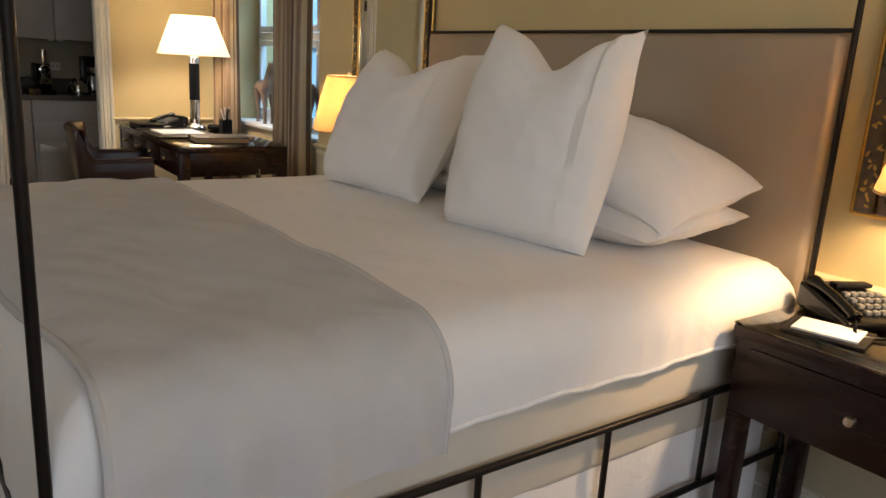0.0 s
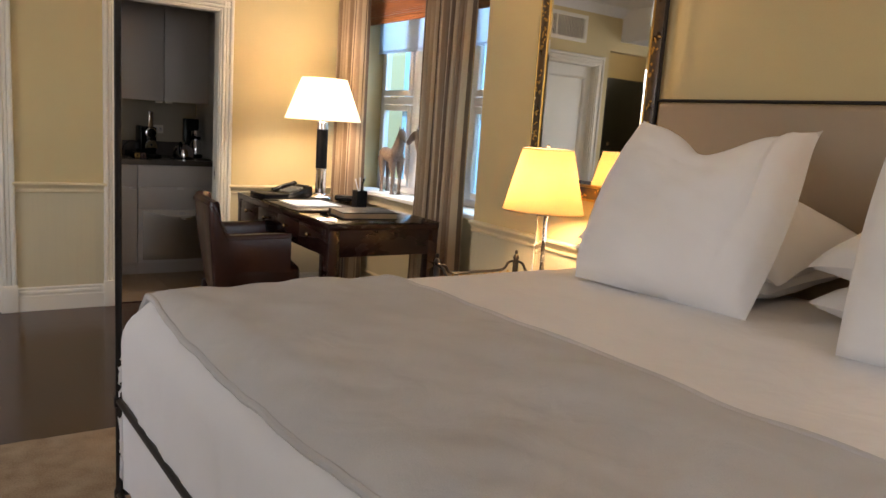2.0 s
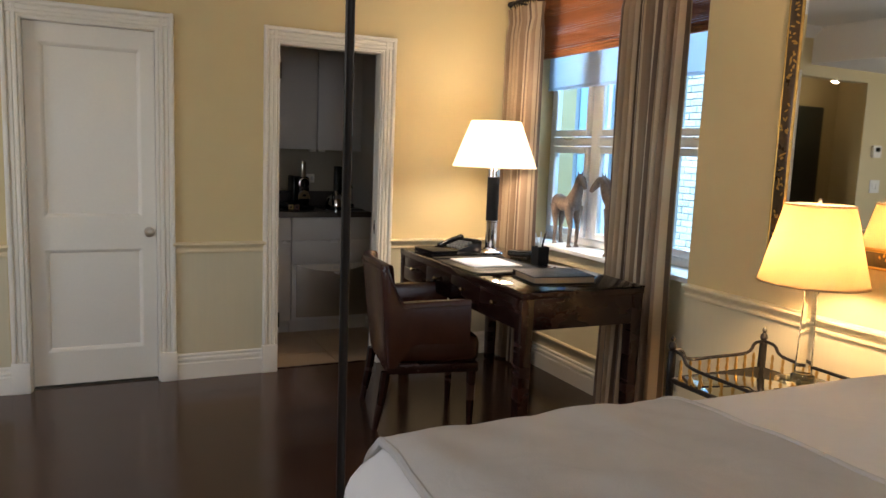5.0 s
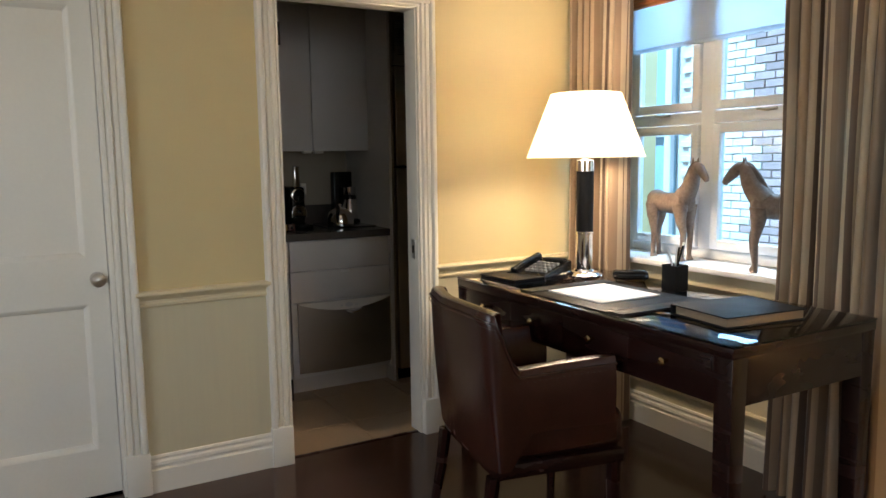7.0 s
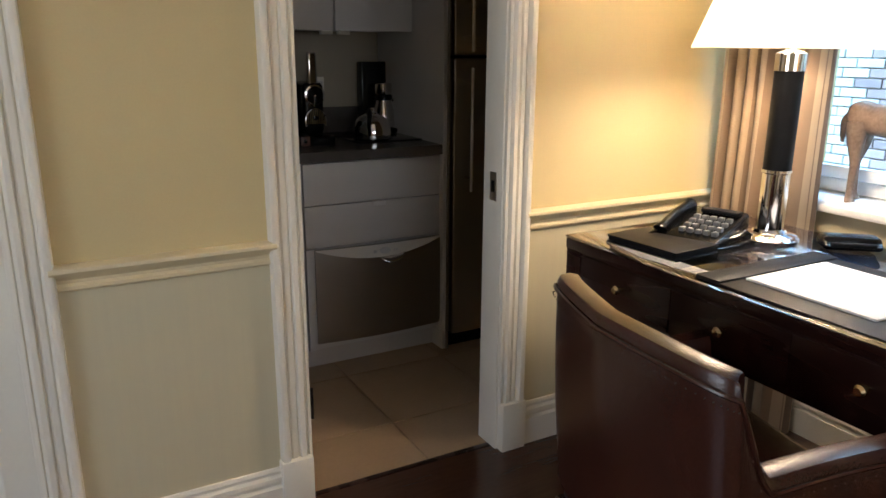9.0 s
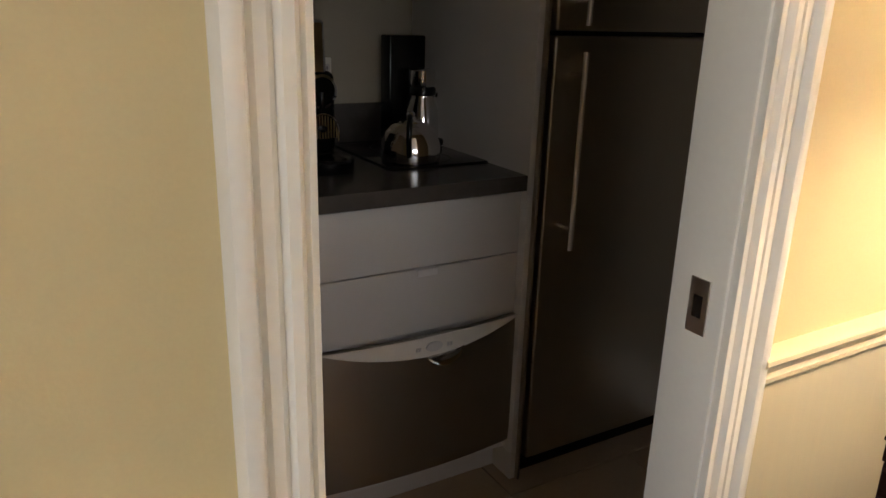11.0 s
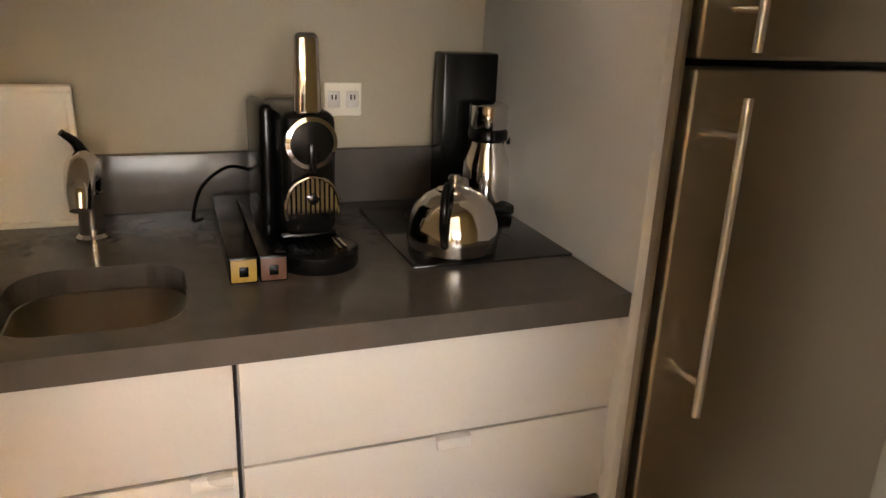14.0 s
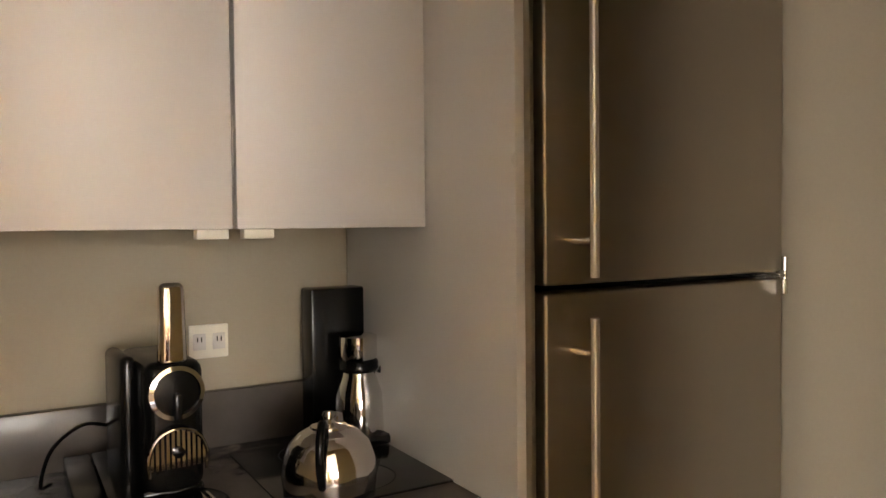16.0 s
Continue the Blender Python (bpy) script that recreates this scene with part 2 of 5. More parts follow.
def add_box(bm, x0, y0, z0, x1, y1, z1, bevel=0.0, seg=2):
    g = bmesh.ops.create_cube(bm, size=1)
    sx, sy, sz = abs(x1 - x0), abs(y1 - y0), abs(z1 - z0)
    m = Matrix.Translation(((x0 + x1) / 2, (y0 + y1) / 2, (z0 + z1) / 2)) @ Matrix.Diagonal((sx, sy, sz, 1))
    bmesh.ops.transform(bm, matrix=m, verts=g["verts"])
    bv = min(bevel, sx * 0.45, sy * 0.45, sz * 0.45)
    if bv > 0:
        edges = list({e for v in g["verts"] for e in v.link_edges})
        bmesh.ops.bevel(bm, geom=edges, offset=bv, segments=seg, affect="EDGES", profile=0.5)
    return bm


def add_lathe(bm, c, profile, seg=28, axis="Z", close=True):
    """A turned body: profile of (radius, height) from c upwards."""
    rings = []
    for r, h in profile:
        ring = []
        for i in range(seg):
            a = 2 * math.pi * i / seg
            u, v = r * math.cos(a), r * math.sin(a)
            p = {"Z": (u, v, h), "X": (h, u, v), "Y": (v, h, u)}[axis]
            ring.append(bm.verts.new(Vector(c) + Vector(p)))
        rings.append(ring)
    for a, b in zip(rings, rings[1:]):
        for i in range(seg):
            j = (i + 1) % seg
            bm.faces.new((a[i], a[j], b[j], b[i]))
    if close:
        bm.faces.new(rings[0][::-1])
        bm.faces.new(rings[-1])
    return bm


def lathe(c, profile, seg=28, axis="Z", close=True):
    return add_lathe(bmesh.new(), c, profile, seg, axis, close)


def add_tube(bm, pts, r, seg=10, caps=True):
    """A round bar along points; r is one radius or one for each point."""
    pts = [Vector(p) for p in pts]
    rs = r if isinstance(r, (list, tuple)) else [r] * len(pts)
    rings, ref = [], None
    for i, p in enumerate(pts):
        d = (pts[min(i + 1, len(pts) - 1)] - pts[max(i - 1, 0)]).normalized()
        if ref is None:
            ref = d.orthogonal().normalized()
        ref = (ref - d * ref.dot(d)).normalized()
        s = d.cross(ref)
        rings.append([bm.verts.new(p + (ref * math.cos(a) + s * math.sin(a)) * rs[i]) for a in (2 * math.pi * k / seg for k in range(seg))])
    for a, b in zip(rings, rings[1:]):
        for i in range(seg):
            j = (i + 1) % seg
            bm.faces.new((a[i], a[j], b[j], b[i]))
    if caps:
        bm.faces.new(rings[0][::-1])
        bm.faces.new(rings[-1])
    return bm


def tube(pts, r, seg=10):
    return add_tube(bmesh.new(), pts, r, seg)


def spline(pts, n=8):
    """A smooth line through points."""
    P = [Vector(p) for p in pts]
    P = [2 * P[0] - P[1]] + P + [2 * P[-1] - P[-2]]
    out = []
    for a, b, c, d in zip(P, P[1:], P[2:], P[3:]):
        for i in range(n):
            t = i / n
            out.append(0.5 * (2 * b + (c - a) * t + (2 * a - 5 * b + 4 * c - d) * t * t + (3 * b - a - 3 * c + d) * t ** 3))
    return out + [P[-2]]


def grid(f, nu, nv, uv=None):
    """A sheet of points f(u, v) for u, v from 0 to 1."""
    bm = bmesh.new()
    vs = [[bm.verts.new(f(i / nu, j / nv)) for i in range(nu + 1)] for j in range(nv + 1)]
    lay = bm.loops.layers.uv.new("UVMap") if uv else None
    for j in range(nv):
        for i in range(nu):
            fc = bm.faces.new((vs[j][i], vs[j][i + 1], vs[j + 1][i + 1], vs[j + 1][i]))
            if uv:
                for lp, (a, b) in zip(fc.loops, ((i, j), (i + 1, j), (i + 1, j + 1), (i, j + 1))):
                    lp[lay].uv = uv(a / nu, b / nv)
    return bm


def thicken(bm, t):
    """Gives a sheet a back side, t behind its normals, and closes the rim."""
    bm.normal_update()
    bm.verts.index_update()
    front = bm.faces[:]
    rim = [e for e in bm.edges if len(e.link_faces) == 1]
    back = {v: bm.verts.new(v.co - v.normal * t) for v in bm.verts[:]}
    for f in front:
        bm.faces.new([back[v] for v in reversed(f.verts)])
    for e in rim:
        lp = e.link_loops[0]
        v0, v1 = lp.vert, lp.link_loop_next.vert
        bm.faces.new((v1, v0, back[v0], back[v1]))
    return bm


def add_profile(bm, prof, p0, p1, out, up=(0, 0, 1)):
    """A moulding of cross-section prof, points (depth along out, height), from p0 to p1."""
    p0, p1, out, up = Vector(p0), Vector(p1), Vector(out), Vector(up)
    rows = [[bm.verts.new(p + out * d + up * h) for d, h in prof] for p in (p0, p1)]
    n = len(prof)
    for i in range(n):
        j = (i + 1) % n
        bm.faces.new((rows[0][i], rows[0][j], rows[1][j], rows[1][i]))
    bm.faces.new(rows[0])
    bm.faces.new(rows[1][::-1])
    bmesh.ops.recalc_face_normals(bm, faces=bm.faces[:])
    return bm

# ---- the room's shell ----
H = 2.56


def wall_with_holes(name, axis, at, depth, span, zs, holes, material, label):
    """A wall slab normal to axis from at to at + depth, with rectangular holes (a0, a1, z0, z1)."""
    us = sorted({span[0], span[1], *[h[0] for h in holes], *[h[1] for h in holes]})
    bm = bmesh.new()
    for a, b in zip(us, us[1:]):
        cuts = sorted((h[2], h[3]) for h in holes if h[0] <= a + 1e-6 and h[1] >= b - 1e-6)
        z = zs[0]
        for c0, c1 in cuts + [(zs[1], zs[1])]:
            if c0 - z > 1e-4:
                if axis == "y":
                    add_box(bm, a, at, z, b, at + depth, c0)
                else:
                    add_box(bm, at, a, z, at + depth, b, c0)
            z = c1
    bmesh.ops.remove_doubles(bm, verts=bm.verts[:], dist=1e-5)
    return solid(name, bm, material, label, kind="structure", smooth=False)


D1, D2, HALL = (-0.49, 0.177, 2.00), (0.843, 1.498, 1.995), (-1.60, -0.66, 2.16)
BAYX, WY0, WY1, WZ0, WZ1 = 2.50, 4.48, 6.22, 0.82, 2.42
holes = [(D1[0], D1[1], 0, D1[2]), (D2[0], D2[1], 0, D2[2]), (HALL[0], HALL[1], 0, HALL[2])]
wall_with_holes("wall_north", "y", 6.30, 0.10, (-2.6, 2.9), (0, H), holes, WALL, "yellow painted wall with two white doorways")
solid("wall_east", B((2.40, -1.6, 0, 2.9, WY0, H)), WALL, "yellow painted wall behind the bed", kind="structure", smooth=False)
wall_with_holes("wall_bay", "x", BAYX, 0.40, (WY0, 6.30), (0, H), [(WY0 + 0.001, 6.20, WZ0, WZ1)], WALL, "yellow painted window wall behind the desk")
wall_with_holes("wall_south", "y", -1.72, 0.12, (-2.72, 2.9), (0, H), [(-1.6, 1.8, 0.90, 2.30)], WALL, "yellow painted wall with an assumed wide window out of view")
# west opening is made up for its fill lamp
wall_with_holes("wall_west", "x", -2.72, 0.12, (-1.6, 6.44), (0, H), [(3.65, 5.25, 0.90, 2.10)], WALL, "yellow painted wall with an assumed wide window out of view")
solid("floor", B((-2.72, -1.72, -0.08, 2.9, 6.345, 0.0)), FLOORW, "glossy dark brown stained wood floor", kind="structure", smooth=False)
solid("ceiling", B((-2.72, -1.72, H, 2.9, 8.0, H + 0.1)), CEIL, "white painted ceiling with a crown moulding", kind="structure", smooth=False)
solid("ceiling_hall", B((-3.72, 6.32, H, -2.72, 8.1, H + 0.1)), CEIL, "white hall ceiling", kind="structure", smooth=False)
solid("ceiling_soffit", B((-2.6, 5.35, 2.26, -0.80, 6.30, H)), CEIL, "white boxed soffit under the ceiling", kind="structure", smooth=False)
# entrance hall beyond the opening
solid("wall_hall", B((-3.72, 6.44, 0, -3.60, 8.1, H), (-0.66, 6.40, 0, -0.62, 8.0, H), (-3.6, 8.0, 0, -0.60, 8.1, H), (-3.6, 6.32, 0, -2.72, 6.44, H)), WALL, "plain yellow hall walls", kind="structure", smooth=False)
solid("floor_hall", B((-3.6, 6.345, -0.08, -0.66, 8.0, 0.0)), FLOORW, "dark wood hall floor", kind="structure", smooth=False)

# dado paint below the rail, as a thin skin on each wall
for x0, x1 in ((-2.6, HALL[0]), (HALL[1], D1[0] - 0.09), (D1[1] + 0.06, D2[0] - 0.06), (D2[1] + 0.06, 2.50)):
    solid("wall_dado_north", B((x0, 6.296, 0.10, x1, 6.30, 0.775)), DADO, "paler green painted dado under the chair rail", kind="structure", smooth=False)
solid("wall_dado_east", B((2.396, -1.6, 0.10, 2.40, WY0, 0.775)), DADO, "paler green painted dado under the chair rail", kind="structure", smooth=False)
solid("wall_dado_bay", B((2.496, WY0, 0.10, 2.50, 6.296, WZ0 - 0.03)), DADO, "paler green painted dado under the window sill", kind="structure", smooth=False)

RAIL = [(0, -0.034), (0.010, -0.034), (0.016, -0.028), (0.016, -0.020), (0.010, -0.014), (0.010, -0.006), (0.018, 0.002), (0.032, 0.012), (0.037, 0.018), (0.036, 0.026), (0.026, 0.031), (0, 0.031)]
BASE = [(0, 0), (0.022, 0), (0.022, 0.092), (0.013, 0.098), (0.013, 0.106), (0.021, 0.112), (0.019, 0.124), (0.010, 0.130), (0.010, 0.136), (0.014, 0.141), (0.010, 0.150), (0, 0.152)]
CROWN = [(0, -0.085), (0.010, -0.085), (0.014, -0.070), (0.030, -0.055), (0.048, -0.030), (0.070, -0.018), (0.076, -0.006), (0.076, 0), (0, 0)]


def moulding(name, prof, runs, material, label):
    for p0, p1, out in runs:
        solid(name, add_profile(bmesh.new(), prof, p0, p1, out), material, label, kind="structure")


ZR = 0.783
N_, W_ = (0, -1, 0), (-1, 0, 0)
moulding("chair_rail", RAIL, [((-2.6, 6.30, ZR), (HALL[0], 6.30, ZR), N_), ((HALL[1], 6.30, ZR), (D1[0] - 0.08, 6.30, ZR), N_), ((D1[1] + 0.07, 6.30, ZR), (D2[0] - 0.07, 6.30, ZR), N_), ((D2[1] + 0.07, 6.30, ZR), (2.496, 6.30, ZR), N_),
                              ((2.40, -1.6, ZR), (2.40, WY0, ZR), W_)], RAILP, "cream painted moulded chair rail")
moulding("baseboard", BASE, [((-2.6, 6.30, 0), (HALL[0], 6.30, 0), N_), ((HALL[1], 6.30, 0), (D1[0] - 0.09, 6.30, 0), N_), ((D1[1] + 0.08, 6.30, 0), (D2[0] - 0.08, 6.30, 0), N_), ((D2[1] + 0.08, 6.30, 0), (2.496, 6.30, 0), N_),
                             ((2.40, -1.6, 0), (2.40, WY0, 0), W_), ((2.50, WY0, 0), (2.50, 6.296, 0), W_)], TRIM, "white painted moulded baseboard")
moulding("panel_moulding", [(0, 0), (0.012, 0), (0.016, 0.012), (0.010, 0.022), (0, 0.022)], [((2.496, WY0, 0.21), (2.496, 6.296, 0.21), W_)], RAILP, "thin cream moulding over the baseboard")
moulding("crown_moulding", CROWN, [((-0.80, 6.30, H), (2.50, 6.30, H), N_), ((2.40, -1.6, H), (2.40, WY0, H), W_), ((2.50, WY0, H), (2.50, 6.30, H), W_), ((-2.6, 5.35, 2.26 + 0.30), (-0.80, 5.35, 2.26 + 0.30), N_)], CEIL, "white plaster crown moulding")
CAS = [(0, 0), (0.016, 0), (0.018, 0.008), (0.013, 0.012), (0.024, 0.020), (0.024, 0.032), (0.014, 0.037), (0.020, 0.044), (0.020, 0.056), (0.014, 0.061), (0.030, 0.068), (0.033, 0.076), (0.030, 0.086), (0.020, 0.090), (0, 0.090)]


def casing(name, x0, x1, z1, y=6.30, out=(0, -1, 0), blocks=True, label="white painted moulded door casing"):
    """Architrave with mitred look: two uprights and a head, on plinth blocks, and the jamb lining."""
    bm = bmesh.new()
    prof = [(d, h - 0.006) for d, h in CAS]
    oy = out[1]
    add_profile(bm, prof, (x0, y, 0.17 if blocks else 0), (x0, y, z1 + 0.084), out, (-1, 0, 0))
    add_profile(bm, prof, (x1, y, 0.17 if blocks else 0), (x1, y, z1 + 0.084), out, (1, 0, 0))
    add_profile(bm, [(d * 0.985, h) for d, h in prof], (x0 - 0.083, y, z1), (x1 + 0.083, y, z1), out, (0, 0, 1))
    if blocks:
        for a, b in ((x0 - 0.088, x0 + 0.004), (x1 - 0.004, x1 + 0.088)):
            add_box(bm, a, y, 0, b, y + oy * 0.036, 0.172, bevel=0.004)
    return solid(name, bm, TRIM, label, kind="structure")


casing("door_frame_1", D1[0], D1[1], D1[2])
casing("door_frame_2", D2[0], D2[1], D2[2])

for n, d in (("door_lining_1", D1), ("door_lining_2", D2)):
    for b in ((d[0], 6.298, 0, d[0] + 0.012, 6.402, d[2]), (d[1] - 0.012, 6.298, 0, d[1], 6.402, d[2]), (d[0] + 0.012, 6.298, d[2] - 0.012, d[1] - 0.012, 6.402, d[2]),
              (d[0] + 0.012, 6.393 if d is D1 else 6.36, 0, d[0] + 0.024, 6.400 if d is D1 else 6.385, d[2] - 0.012)):
        solid(n, B(b, bevel=0.002), TRIM, "white painted door lining", kind="structure")

# panelled door, shut
door = thing("door_1", pose(0, 0, 0), "white painted two-panel door, shut, in its casing", "door", kind="structure")


def panel_door(parent, x0, x1, y0, y1, z0, z1, panels, material):
    """A door leaf whose panels are sunk behind bevelled edges on the room side."""
    bm = bmesh.new()
    us = sorted({x0, x1, *[p[0] for p in panels], *[p[1] for p in panels]})
    zs = sorted({z0, z1, *[p[2] for p in panels], *[p[3] for p in panels]})
    for a, b in zip(us, us[1:]):
        for c, d in zip(zs, zs[1:]):
            inside = any(p[0] <= a + 1e-6 and p[1] >= b - 1e-6 and p[2] <= c + 1e-6 and p[3] >= d - 1e-6 for p in panels)
            if not inside:
                add_box(bm, a, y0, c, b, y1, d)
    bmesh.ops.remove_doubles(bm, verts=bm.verts[:], dist=1e-5)
    leaf = part("leaf", bm, material, parent, smooth=False)
    for p in panels:
        pb = bmesh.new()
        add_box(pb, p[0], y0 + 0.020, p[2], p[1], y1 - 0.006, p[3])
        for q0, q1, up in (((p[0], 0, p[2]), (p[1], 0, p[2]), (0, 0, 1)), ((p[0], 0, p[3]), (p[1], 0, p[3]), (0, 0, -1)), ((p[0], 0, p[2]), (p[0], 0, p[3]), (1, 0, 0)), ((p[1], 0, p[2]), (p[1], 0, p[3]), (-1, 0, 0))):
            yy = y0 + 0.020
            add_profile(pb, [(0, 0), (0.019, 0), (0.016, 0.009), (0.004, 0.019), (0, 0.019)], (q0[0], yy, q0[2]), (q1[0], yy, q1[2]), (0, -1, 0), up)
        part("panel", pb, material, parent)
    return leaf


panel_door(door, D1[0] + 0.014, D1[1] - 0.014, 6.352, 6.392, 0.012, D1[2] - 0.014,
           [(-0.405, 0.090, 0.955, 1.885), (-0.405, 0.090, 0.20, 0.775)], TRIM)
kn = part("knob", lathe((0.125, 6.352, 0.872), [(0.026, 0), (0.027, -0.006), (0.011, -0.010), (0.010, -0.030), (0.022, -0.040), (0.028, -0.052), (0.024, -0.064), (0.010, -0.069)], 24, "Y"), NICKEL, door, "satin nickel door knob")
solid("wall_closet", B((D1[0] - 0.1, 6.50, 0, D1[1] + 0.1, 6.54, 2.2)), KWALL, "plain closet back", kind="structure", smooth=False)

# ---- bed ----
BX0, BX1, BY0, BY1, YC = 0.40, 2.32, 1.22, 3.18, 2.20


def wrap(d, half, r):
    """Place on a rounded edge: how far out and how far down cloth lies that is d from the middle."""
    s, d = (1 if d >= 0 else -1), abs(d)
    flat = half - r
    if d <= flat:
        return s * d, 0.0
    a = (d - flat) / r
    if a <= math.pi / 2:
        return s * (flat + r * math.sin(a)), r * (1 - math.cos(a))
    return s * half, r + (d - flat - r * math.pi / 2)


def cloth_point(dx, dy, top, r=0.11, lift=0.0, wob=0.006, seed=0.0, drape=0.0):
    """Bed cloth over the mattress: dx from the foot edge's frame, dy across, both along the cloth."""
    hx, zx = wrap(dx, 0.96, r)
    hy, zy = wrap(dy, 0.955, r)
    x, y = 1.36 + hx, YC + hy
    x -= 0.040 * (y - 1.25) * max(0.0, min(1.0, (1.4 - x) / 1.0))
    drop = max(zx, zy) if min(zx, zy) < 0.02 else math.hypot(zx, zy)
    crown = 0.030 * (1 - (hy / 0.97) ** 2) * (1 - (hx / 1.0) ** 4)
    n = noise.noise((x * 2.2, y * 2.2, 0.3)) * 0.010 + noise.noise((x * 6, y * 6, 1.7)) * wob
    px, py = (math.acos(max(0.0, 1 - q / r)) for q in (zx, zy))
    sx, sy = math.copysign(math.sin(px), dx), math.copysign(math.sin(py), dy)
    side = max(abs(sx), abs(sy))
    fold = 0.010 * noise.noise((x * 8, y * 8, z_fold(drop))) + 0.006 * noise.noise((x * 22, y * 22, 2.0))
    p = Vector((x, y, top + crown * (1 - side) - drop + n * (1 - 0.8 * side)))
    return p + Vector((sx, sy, 0)) * (fold * side + lift + drape * side * min(1.0, drop / 0.16) * (0.5 + 0.5 * math.sin(x * 41 + 3 * noise.noise((x * 3, y, 5))))) + Vector((0, 0, lift * math.cos(max(px, py))))


def z_fold(drop):
    return 4 + drop * 1.5


bed = thing("bed", pose(1.36, YC, 0), "king-size four-poster bed with dark iron frame and taupe headboard", "bed")


def local(bm, ob):
    bmesh.ops.transform(bm, matrix=ob.matrix_world.inverted() if ob.parent is None else Matrix.Identity(4), verts=bm.verts[:])
    return bm


def wpart(name, bm, material, parent, label="", smooth=True):
    """A part whose mesh is given in the world's place."""
    m = Matrix.Translation(-Vector(parent.matrix_world.translation)) if parent.parent is None else Matrix.Translation(-Vector(parent.parent.matrix_world.translation))
    bmesh.ops.transform(bm, matrix=m, verts=bm.verts[:])
    return part(name, bm, material, parent, label, smooth)


for px, py, top in ((0.388, 1.240, 2.12), (0.302, 3.175, 2.12), (2.345, 1.225, 2.12), (2.345, 3.215, 2.12)):
    p = wpart("post", lathe((px, py, 0), [(0.013, 0), (0.016, 0.012), (0.010, 0.03), (0.0085, 0.24), (0.013, 0.25), (0.013, 0.275), (0.0088, 0.285), (0.0088, 0.515), (0.013, 0.52), (0.013, 0.545), (0.0088, 0.55), (0.0088, top - 0.02), (0.012, top - 0.015), (0.008, top)], 16), IRON, bed, "slim dark iron bed post")
for z in (0.535, 0.265):
    for a, b in (((0.388, 1.240), (0.302, 3.175)), ((0.388, 1.240), (2.345, 1.225)), ((0.302, 3.175), (2.345, 3.215))):
        wpart("rail", tube([(*a, z), (*b, z)], 0.0095, 10), IRON, bed)
for x in (0.80, 1.16, 1.55, 1.95):
    for y in (1.234, 3.195):
        wpart("strut", tube([(x, y, 0.265), (x, y, 0.535)], 0.008, 8), IRON, bed)
hb = bmesh.new()
add_box(hb, 2.325, 1.245, 0.30, 2.385, 3.195, 1.478, bevel=0.022, seg=3)
wpart("headboard", hb, UPHOL, bed, "taupe upholstered headboard")
wpart("headboard_rail", tube([(2.345, 1.225, 1.486), (2.345, 3.215, 1.486)], 0.0065, 10), IRON, bed)
bx = bmesh.new()
add_box(bx, 0.425, 1.258, 0.40, 2.32, 3.155, 0.655, bevel=0.03, seg=3)
wpart("box_spring", bx, BASEC, bed, "cream upholstered box spring")


def skirt(u, v):
    """Pleated valance round three sides."""
    L = [(2.30, 1.262), (0.445, 1.262), (0.445, 3.138), (2.30, 3.138)]
    lens = [1.855, 1.876, 1.855]
    d = u * sum(lens)
    k = 0
    while k < 2 and d > lens[k]:
        d -= lens[k]
        k += 1
    a, b = Vector((*L[k], 0)), Vector((*L[k + 1], 0))
    t = (b - a).normalized()
    n = Vector((t.y, -t.x, 0)) * -1
    w = 0.012 * math.sin(u * 150) * (1 - v) + 0.006 * noise.noise((u * 30, v * 2, 3))
    return a + t * d + n * w + Vector((0, 0, 0.03 + v * 0.42))


wpart("bed_skirt", grid(skirt, 360, 6), LINEN, bed, "white pleated bed skirt")
wpart("mattress", B((0.44, 1.262, 0.655, 2.315, 3.138, 0.80), bevel=0.05, seg=4), LINEN, bed)

duv = grid(lambda u, v: cloth_point(-0.96 - 0.50 + u * (1.94 + 0.46), -0.96 - (0.128 + 0.003 * math.sin(u * 23) + 0.002 * math.sin(u * 61)) + v * (1.92 + 0.27), 0.835, lift=0.012), 110, 110)
bmesh.ops.recalc_face_normals(duv, faces=duv.faces[:])
thicken(duv, 0.012)
duvet = tagged(solid("duvet", duv, LINEN), "smooth white duvet tucked over the bed", "duvet")
part("hem", tube([cloth_point(-0.90 + k / 120 * 1.82, -1.088 - 0.003 * math.sin(k * 0.19) - 0.002 * math.sin(k * 0.5), 0.835, lift=0.008) for k in range(121)], 0.0075, 8), LINEN, duvet, "puckered sewn hem")


def throw_point(u, v, lift=0.026):
    d0 = -0.895 - 0.04 * min(1.0, v * 2) + 0.006 * math.sin(v * 15)
    p = cloth_point(d0 + u * (-0.302 - d0) + 0.010 * math.sin(v * 9), -0.955 - 0.175 + v * 2.28, 0.835, lift=lift, drape=0.014)
    ripple = noise.noise((u * 1.5 + v * 3, v * 9 - u * 4, 6.0)) * 0.012 + noise.noise((u * 3 - v * 5, v * 17 + u * 7, 9.0)) * 0.006
    return p + Vector((0, 0, max(-0.008, ripple) * (1 if p.z > 0.80 else 0.2)))


thr = grid(throw_point, 90, 150)
bmesh.ops.recalc_face_normals(thr, faces=thr.faces[:])
thicken(thr, 0.013)
throw = tagged(solid("throw_blanket", thr, THROW), "pale grey wool throw across the bed's foot", "blanket")
for e in (0.004, 0.996):
    part("hem", tube([throw_point(e, k / 150, 0.0225) for k in range(151)], 0.0085, 8), THROW, throw, "thick rolled hem")


